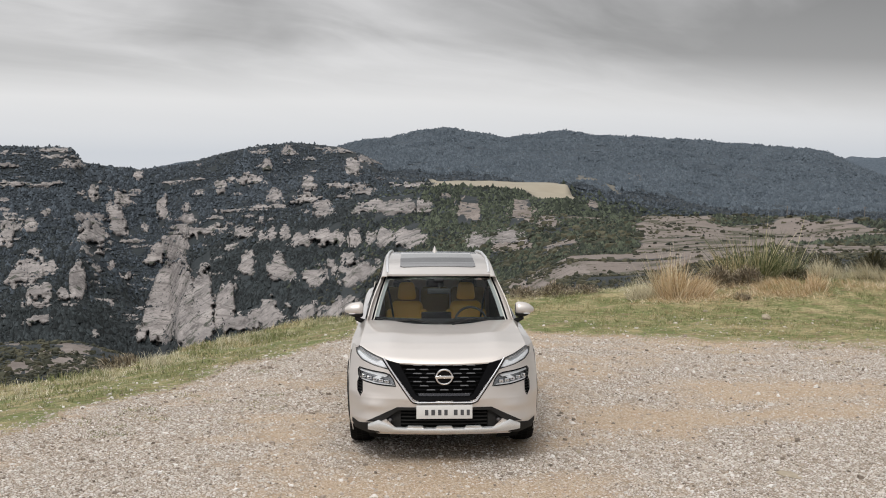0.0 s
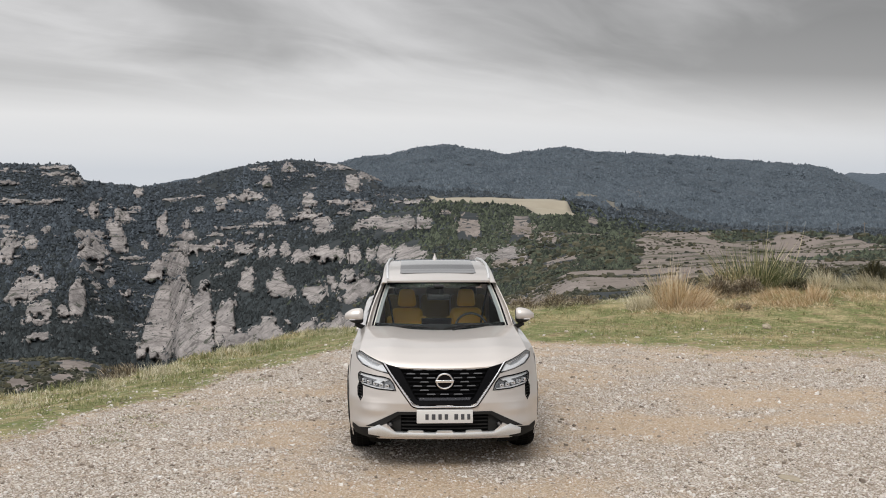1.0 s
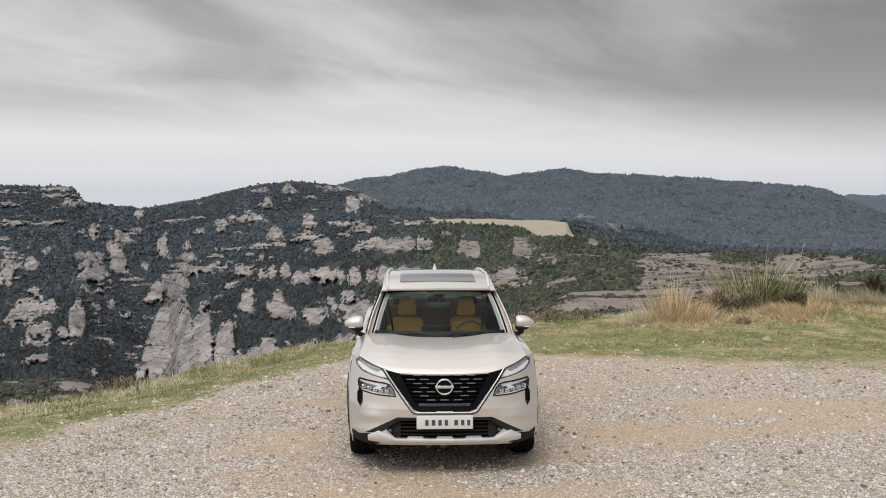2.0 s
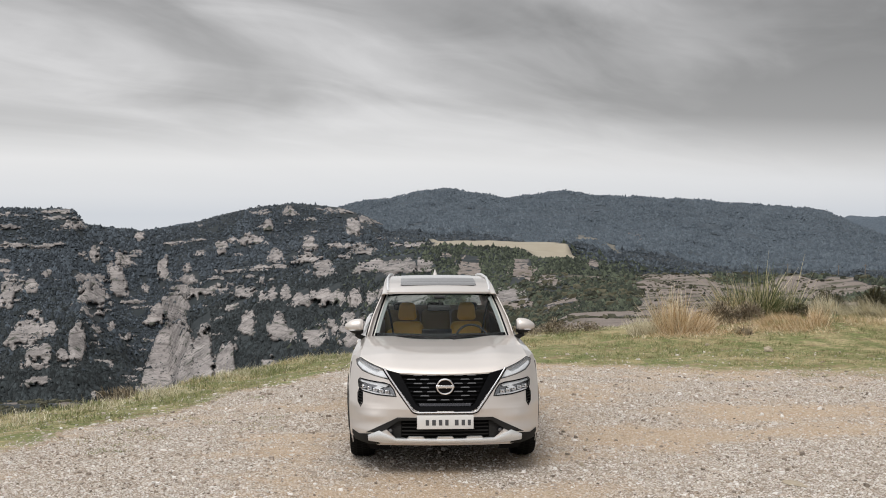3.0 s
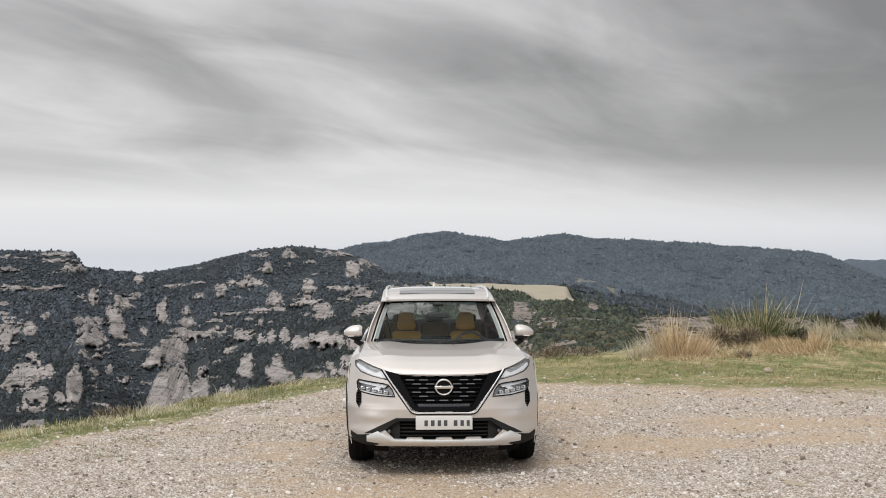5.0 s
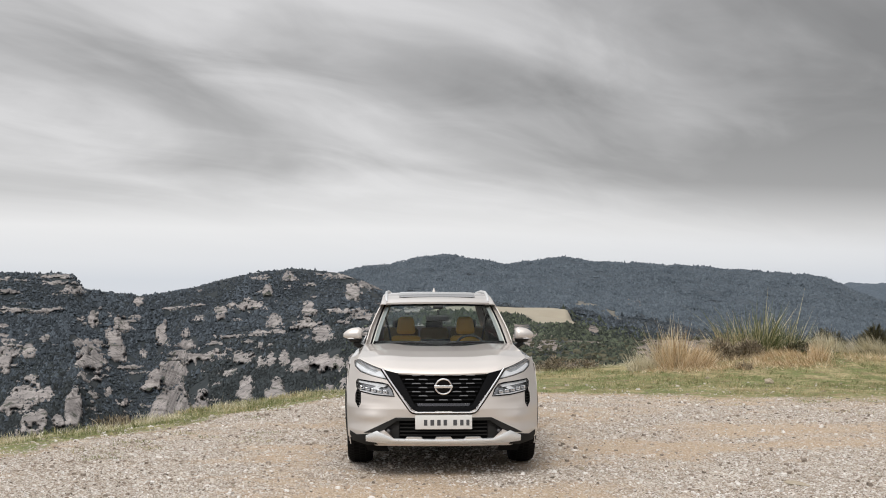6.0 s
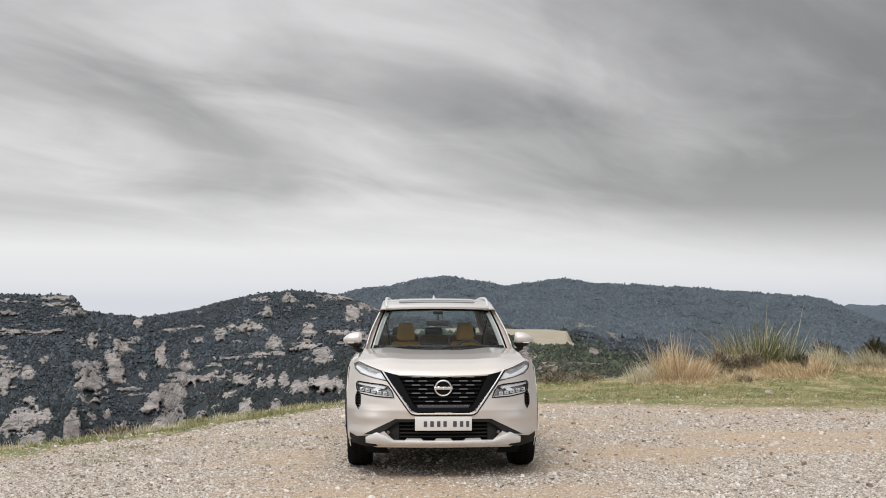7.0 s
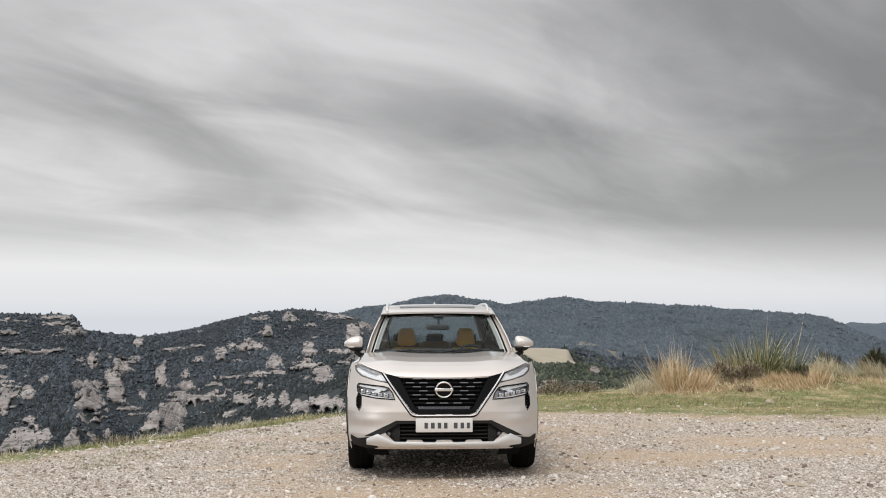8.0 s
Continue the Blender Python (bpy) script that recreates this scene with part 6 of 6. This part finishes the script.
def turf():
    rng = np.random.default_rng(3)
    a, r = np.radians(rng.uniform(-27, 30, 420000)), np.sqrt(rng.uniform(7.0 ** 2, 26 ** 2, 420000))
    x, y = POLE[0] + r * np.sin(a), POLE[1] + r * np.cos(a)
    s = inside(RIM, x, y)
    g = grass_cover(x, y)
    n = fbm(x / 0.35, y / 0.35, 131, 3)
    m = fbm(x / 1.4, y / 1.4, 137, 3) - 0.55 * smooth(1.6, 0.2, -inside(GRAVEL, x, y)) + 0.35 * fbm(x / 0.8, y / 0.3, 141, 3)
    keep = (s > -1.6) & (rng.random(len(x)) < np.clip(g * 1.2 - 0.15, 0, 1) * np.clip(0.42 + 0.9 * n + 0.9 * m, 0.03, 1))
    x, y, s, n, m = x[keep][:150000], y[keep][:150000], s[keep][:150000], n[keep][:150000], m[keep][:150000]
    # a third of the blades gather into small tufts
    k = len(x) // 3
    hub = rng.integers(k, len(x), 2600)[rng.integers(0, 2600, k)]
    x[:k], y[:k], s[:k], n[:k], m[:k] = x[hub] + rng.normal(0, 0.035, k), y[hub] + rng.normal(0, 0.035, k), s[hub], n[hub] + 0.55, m[hub]
    # stray tufts that creep out over the gravel
    ex, ey = rng.uniform(-6.5, 8.0, 2600), rng.uniform(-2.5, 8.0, 2600)
    edge = inside(GRAVEL, ex, ey)
    out = np.nonzero((edge > 0.1) & (edge < 2.2) & (fbm(ex / 1.2, ey / 0.8, 133, 3) > 0.12) & (rng.random(2600) < np.exp(-edge / 0.8)))[0][:150]
    tx, ty = np.repeat(ex[out], 45) + rng.normal(0, 0.09, 45 * len(out)), np.repeat(ey[out], 45) + rng.normal(0, 0.05, 45 * len(out))
    x, y = np.concatenate([x, tx]), np.concatenate([y, ty])
    s, n, m = np.concatenate([s, np.full(len(tx), 4.0)]), np.concatenate([n, np.zeros(len(tx))]), np.concatenate([m, np.full(len(tx), -0.3)])
    left = 1 - smooth(-2.0, 1.5, x)
    tall = smooth(1.3, 0.1, s) * (0.35 + 0.65 * left)
    L = rng.uniform(0.018, 0.062, len(x)) * (1 + 0.7 * n + 0.5 * m) * (1 + 0.7 * tall)
    fresh = 1.3 * fbm(x / 0.9, y / 0.45, 139, 4) + 0.28 * rng.normal(0, 1, len(x)) + 0.45 * left > 0.04
    for name, pick, mat, label in (("verge_grass", fresh, M_TURF, "short green turf on the verge"), ("dry_turf", ~fresh, M_DRY, "short straw-coloured dead turf on the verge")):
        v, f = blades(on_ground(x[pick], y[pick], 0.004), np.maximum(L[pick], 0.014), 1.3, 0.007 + 0.003 * tall[pick], 4, 0.9)
        tagged(new(name, mesh_from(name, v, f, mat)), label, "grass", kind="stuff")


def rim_grass():
    """Long bleached grass in loose clumps along the edge of the drop."""
    rng = np.random.default_rng(13)
    pts, lens = [], []
    path = RIM[1:12]
    for k in range(950):
        i = rng.integers(0, len(path) - 1)
        p = path[i] + (path[i + 1] - path[i]) * rng.random()
        q = p + rng.normal(0, 0.42, 2) + (0.0, -0.25)
        if not -11 < q[0] < 6.0:
            continue
        patch = float(fbm(np.array([q[0] / 1.1]), np.array([q[1] / 1.1]), 151, 3)[0])
        if patch < -0.22:
            continue
        m = int(rng.integers(14, 46))
        size = rng.uniform(0.3, 0.75) * (0.55 + 0.9 * max(patch, 0)) * (1.0 if q[0] < 1 else 0.8)
        pts.append(np.stack([q[0] + rng.normal(0, 0.10, m), q[1] + rng.normal(0, 0.10, m)], -1))
        lens.append(rng.uniform(0.08, 0.30, m) * size * np.where(rng.random(m) < 0.05, 1.9, 1.0))
    xy, L = np.concatenate(pts), np.concatenate(lens)
    v, f = blades(on_ground(xy[:, 0], xy[:, 1], 0.01), L, 0.75, 0.006, 14, 0.8, (0.12, 0))
    tagged(new("rim_grass", mesh_from("rim_grass", v, f, M_PALE)), "long bleached dry grass along the edge of the drop", "grass", kind="stuff")


def tussock(name, label, cat, x, y, rad, tall, count, mat, seed, lean=0.35, bias=(0, 0), width=0.006, bend=0.6, mound=0.0, group=""):
    """A clump of grass that fans out of one stock."""
    rng = np.random.default_rng(seed)
    a, r = rng.uniform(0, 2 * math.pi, count), rad * np.sqrt(rng.random(count))
    px, py = x + r * np.cos(a), y + r * np.sin(a)
    base = on_ground(px, py, 0.02)
    base[:, 2] += mound * (1 - (r / rad) ** 2)
    out = np.stack([np.cos(a), np.sin(a)], -1) * (r / rad)[:, None] * lean
    L = tall * (0.22 + 0.68 * rng.random(count) ** 1.5) * (1 - 0.40 * (r / rad) ** 2) * np.where(rng.random(count) < 0.16, rng.uniform(1.08, 1.28, count), 1.0)
    L *= 1 + 0.35 * np.sin(3 * a + seed) * (r / rad)
    v1, f1 = blades(base, L, lean * 0.7 * np.where(rng.random(count) < 0.3, 2.0, 0.8), width, seed + 1, bend, (0, 0))
    # lean each blade outwards with its place in the clump, and all of them a little with the wind
    k = v1.reshape(-1, 5, 3)
    hgt = (k[:, :, 2] - base[:, None, 2]).clip(0)
    k[:, :, :2] += (out[:, None] * 0.7 + np.array(bias)) * hgt[..., None]
    z0 = float(height(x, y)[0])
    ob = new(name, mesh_from(name, k.reshape(-1, 3) - (x, y, z0), f1, mat))
    ob.location = (x, y, z0)
    return tagged(ob, label, cat, group)


def bush(name, label, x, y, rad, tall, count, mat, seed, leaf=0.02):
    """A twiggy low shrub: fine shoots that spring from many places inside an uneven dome."""
    rng = np.random.default_rng(seed)
    d = rng.normal(0, 1, (count, 3))
    d[:, 2] = np.abs(d[:, 2])
    d /= np.linalg.norm(d, axis=1)[:, None]
    q = rng.uniform(0.35, 1.0, count) ** 0.6
    lump = 1 + 0.35 * fbm(d[:, 0] * 2.2 + seed, d[:, 1] * 2.2 + d[:, 2] * 1.7, seed, 3)
    p = d * (q * lump)[:, None] * np.array([rad, rad * 0.8, tall])
    L = rng.uniform(0.08, 0.22, count) * tall * 1.3
    v, f = blades(p, L, 0.0, leaf, seed + 1, 0.2, (0, 0))
    k = v.reshape(-1, 5, 3)
    axis = d + rng.normal(0, 0.45, (count, 3))
    axis /= np.linalg.norm(axis, axis=1)[:, None]
    k[:, 2:4] = p[:, None] + axis[:, None] * (L * 0.55)[:, None, None] + (k[:, 2:4] - k[:, 2:4].mean(1, keepdims=True))
    k[:, 4] = p + axis * L[:, None]
    z0 = float(height(x, y)[0])
    crown = mesh_from("foliage", k.reshape(-1, 3), f, mat)
    top = new(name)
    top.location = (x, y, z0 - 0.02)
    tagged(top, label, "bush")
    new("foliage", crown).parent = top
    bm = bmesh.new()
    for i in range(9):
        a = rng.uniform(0, 2 * math.pi)
        e = Vector((math.cos(a) * rad * rng.uniform(0.2, 0.7), math.sin(a) * rad * rng.uniform(0.2, 0.6), tall * rng.uniform(0.5, 0.8)))
        w = tube([(0, 0, -0.05), e * 0.5 + Vector((0, 0, 0.05)), e], 0.006 + 0.006 * tall, 5)
        me = bpy.data.meshes.new("stem")
        w.to_mesh(me)
        w.free()
        bm.from_mesh(me)
        bpy.data.meshes.remove(me)
    part("stem", bm, M_HEATH, top)
    return top


turf()
rim_grass()
tussock("dry_tussock", "tall golden dry grass tussock at the bank's edge", "grass tussock", 4.72, 10.35, 0.30, 1.00, 1250, M_GOLD, 201, 0.55, (-0.04, 0), 0.0085, 0.4, 0.12)
tussock("dry_tussock", "pale wispy tussock behind the golden one", "grass tussock", 4.55, 10.65, 0.30, 1.12, 320, M_PALE, 202, 0.7, (-0.12, 0), 0.008, 0.4, 0.08)
tussock("dry_tussock", "straw-coloured tussock fallen over beside the golden one", "grass tussock", 5.15, 10.40, 0.32, 0.52, 1300, M_GOLD, 203, 0.5, (0.45, -0.15), 0.007, 0.8, 0.12)
tussock("dry_tussock", "small pale bleached tussock on the brink", "grass tussock", 4.08, 10.55, 0.24, 0.50, 800, M_PALE, 205, 0.5, (-0.15, 0), 0.007, 0.5, 0.05)
tussock("rush_clump", "large green rush clump with straw-tipped blades", "rushes", 6.85, 12.1, 0.50, 1.45, 850, M_RUSH, 207, 0.85, (-0.06, 0), 0.014, 0.2, 0.08)
tussock("rush_clump", "green rush clump leaning over dry grass", "rushes", 7.55, 12.3, 0.36, 1.22, 380, M_RUSH, 209, 0.6, (0.10, 0), 0.013, 0.25, 0.06)
tussock("rush_clump", "thin straw-coloured rushes leaning outwards", "rushes", 6.30, 12.0, 0.36, 1.20, 330, M_STRAW, 211, 0.8, (-0.30, 0), 0.010, 0.25, 0.05)
tussock("dry_tussock", "low golden mat of wind-laid grass", "grass tussock", 6.95, 10.55, 0.58, 0.26, 1600, M_GOLD, 213, 0.5, (-0.8, -0.2), 0.007, 0.8, 0.12)
tussock("dry_tussock", "bright golden tussock at the end of the mat", "grass tussock", 7.60, 10.55, 0.22, 0.46, 800, M_GOLD, 215, 0.55, (0.1, -0.1), 0.006, 0.5, 0.10)
tussock("dry_tussock", "pale bleached tussock behind the rushes", "grass tussock", 8.20, 11.7, 0.36, 0.46, 1000, M_PALE, 217, 0.5, (-0.15, -0.1), 0.007, 0.6, 0.20)
tussock("dry_tussock", "long pale grass swept sideways under a dark bush", "grass tussock", 9.15, 11.6, 0.58, 0.46, 1400, M_PALE, 219, 0.5, (-0.6, -0.1), 0.007, 0.6, 0.14)
tussock("dry_tussock", "pale dry grass on the bank top", "grass tussock", 9.95, 11.6, 0.60, 0.50, 1800, M_STRAW, 221, 0.4, (-0.3, 0), 0.008, 0.6, 0.14)
tussock("dry_tussock", "small brown sprig with trampled litter", "grass tussock", 5.95, 10.0, 0.16, 0.22, 420, M_HEATH, 223, 0.6, (0, 0), 0.008, 0.5, 0.04)


def fallen_straw():
    """Bleached litter lying on the turf round the tussocks."""
    rng = np.random.default_rng(43)
    spots = np.array([(5.4, 10.1), (6.4, 10.25), (7.1, 10.15), (4.6, 10.0), (8.4, 10.9), (9.4, 10.9), (6.1, 11.0)])
    k = rng.integers(0, len(spots), 6500)
    x, y = spots[k, 0] + rng.normal(0, 0.42, k.size), spots[k, 1] + rng.normal(0, 0.20, k.size)
    v, f = blades(on_ground(x, y, -0.012), rng.uniform(0.05, 0.20, k.size), 3.5, 0.007, 44, 0.3, (-0.5, 0))
    tagged(new("fallen_straw", mesh_from("fallen_straw", v, f, M_GOLD)), "bleached straw lying flat on the turf by the tussocks", "straw", kind="stuff")


fallen_straw()
bush("heath_bush", "grey-brown dead heath bush between the tussocks", 5.85, 11.2, 0.40, 0.40, 2000, M_HEATH, 231)
bush("heath_bush", "low dark heath bush below the rushes", 6.45, 11.2, 0.34, 0.36, 1500, M_HEATH, 233)
bush("heath_bush", "brown heath bush at the foot of the rushes", 7.55, 11.55, 0.36, 0.24, 1200, M_BROOM, 235)
bush("broom_bush", "dark olive broom bush on the bank", 9.35, 11.95, 0.34, 0.60, 2600, M_BROOM, 237)
bush("broom_bush", "dark broom bush behind pale grass", 8.45, 12.2, 0.38, 0.46, 1700, M_BROOM, 239)
bush("heath_bush", "grey low heath on the brink behind the car", 1.9, 11.7, 0.40, 0.22, 1100, M_HEATH, 241)
bush("heath_bush", "brown low heath on the brink", 2.55, 11.75, 0.40, 0.26, 1100, M_HEATH, 243)
bush("heath_bush", "straggling grey heath on the brink", 3.2, 11.9, 0.45, 0.20, 1100, M_HEATH, 245)
bush("heath_bush", "brown bramble bush below the grassy edge", -5.0, 7.05, 0.55, 0.42, 2400, M_HEATH, 247)


# ---------------------------------------------------------------- stones
def stone_material():
    k = Nodes("pale_stone")
    n = k.noise(k.obj(), 25, 4)
    c = k.ramp(k.rand(), (0.0, (0.12, 0.097, 0.08)), (0.14, (0.32, 0.265, 0.22)), (0.42, (0.58, 0.515, 0.455)), (0.75, (0.73, 0.69, 0.655)), (1.0, (0.88, 0.86, 0.84)))
    k.set(Base_Color=k.mix(k.math("MULTIPLY", n, 0.22), c, (0.33, 0.26, 0.18)), Roughness=0.85)
    return k.m


M_STONE = stone_material()


def gravel():
    """Loose stones of the lay-by, thickest where the pale chippings lie."""
    rng = np.random.default_rng(23)
    n = 230000
    a, r = np.radians(rng.uniform(-27, 27, n)), 6.6 * (18.5 / 6.6) ** rng.random(n)
    x, y = POLE[0] + r * np.sin(a), POLE[1] + r * np.cos(a)
    keep = (rng.random(n) < 0.28 + 0.72 * loose_cover(x, y)) & (rng.random(n) < 1 - 0.86 * grass_cover(x, y))
    x, y, r = x[keep][:66000], y[keep][:66000], r[keep][:66000]
    n = len(x)
    s = np.clip(rng.lognormal(-4.92, 0.55, n), 0.004, 0.036) * (0.7 + 0.3 * r / 9)
    ring = np.arange(4) * math.pi / 2
    c = np.concatenate([np.stack([np.cos(ring), np.sin(ring), np.full(4, -0.3)], -1), np.stack([0.7 * np.cos(ring + 0.3), 0.7 * np.sin(ring + 0.3), np.full(4, 0.9)], -1)])
    v = c[None] * rng.uniform(0.6, 1.15, (n, 8, 1)) * (1 + rng.normal(0, 0.15, (n, 8, 3)))
    v *= (s[:, None] * np.stack([rng.uniform(0.8, 1.5, n), rng.uniform(0.7, 1.1, n), rng.uniform(0.40, 0.85, n)], -1))[:, None]
    t = rng.uniform(0, math.pi, n)
    vx, vy = v[..., 0] * np.cos(t)[:, None] - v[..., 1] * np.sin(t)[:, None], v[..., 0] * np.sin(t)[:, None] + v[..., 1] * np.cos(t)[:, None]
    v = np.stack([vx, vy, v[..., 2]], -1) + on_ground(x, y)[:, None]
    q = np.array([(k, (k + 1) % 4, 4 + (k + 1) % 4, 4 + k) for k in range(4)] + [(4, 5, 6, 7)])
    f = (q[None] + (np.arange(n) * 8)[:, None, None]).reshape(-1, 4)
    tagged(new("loose_gravel", mesh_from("loose_gravel", v.reshape(-1, 3), f, M_STONE, False)), "loose pale chippings and grit on the lay-by", "gravel", kind="stuff")


def rock(x, y, w, d, h, seed, label):
    bm = bmesh.new()
    bmesh.ops.create_icosphere(bm, subdivisions=3, radius=1)
    for v in bm.verts:
        q = 1 + 0.30 * noise.noise(v.co * 1.3 + Vector((seed, 0, 0))) + 0.12 * noise.noise(v.co * 3.5 + Vector((0, seed, 0)))
        v.co = Vector((v.co.x * w / 2 * q, v.co.y * d / 2 * q, max(v.co.z, -0.5) * h * 0.62 * q))
    me = bpy.data.meshes.new("stone")
    bm.to_mesh(me)
    bm.free()
    me.materials.append(M_BOULDER)
    ob = new("stone", me)
    ob.location = (x, y, float(height(x, y)[0]) + 0.25 * h)
    ob.rotation_euler = (0, 0, seed)
    return tagged(ob, label, "stone")


M_BOULDER = plain("weathered_stone", (0.46, 0.39, 0.29), 0.85, 0.0, 0.45, 14)
gravel()
rock(5.82, 8.22, 0.22, 0.15, 0.10, 1.3, "pale weathered stone lying on the turf")
rock(3.11, -0.37, 0.26, 0.16, 0.018, 2.1, "flat white slab of stone sunk in gravel")
rock(4.95, 8.95, 0.09, 0.07, 0.05, 3.3, "small pale stone in the turf")
rock(-0.95, -1.05, 0.045, 0.04, 0.03, 4.2, "small dark pebble on the gravel")
rock(1.32, 0.35, 0.05, 0.04, 0.03, 5.2, "small brown pebble near the car")


# ---------------------------------------------------------------- far small things
M_POLE = plain("weathered_wood_pole", (0.20, 0.18, 0.16), 0.8, 0.0, 0.3, 5)


def utility_pole(az, r, tall):
    x, y = POLE[0] + r * math.sin(radians(az)), POLE[1] + r * math.cos(radians(az))
    top = new("utility_pole")
    top.location = (x, y, float(height(x, y)[0]) - 0.2)
    tagged(top, "thin weathered wooden utility pole beside the far lane", "pole", "poles along the lane")
    part("pole", tube([(0, 0, 0), (0, 0, tall)], 0.16, 8), M_POLE, top)
    part("crossarm", soft_box(0, 0, tall - 0.5, 1.6, 0.14, 0.14, 0.03), M_POLE, top)


for a_, r_, h_ in ((22.45, 405, 6.0), (23.75, 410, 6.5), (19.9, 400, 5.0)):
    utility_pole(a_, r_, h_)
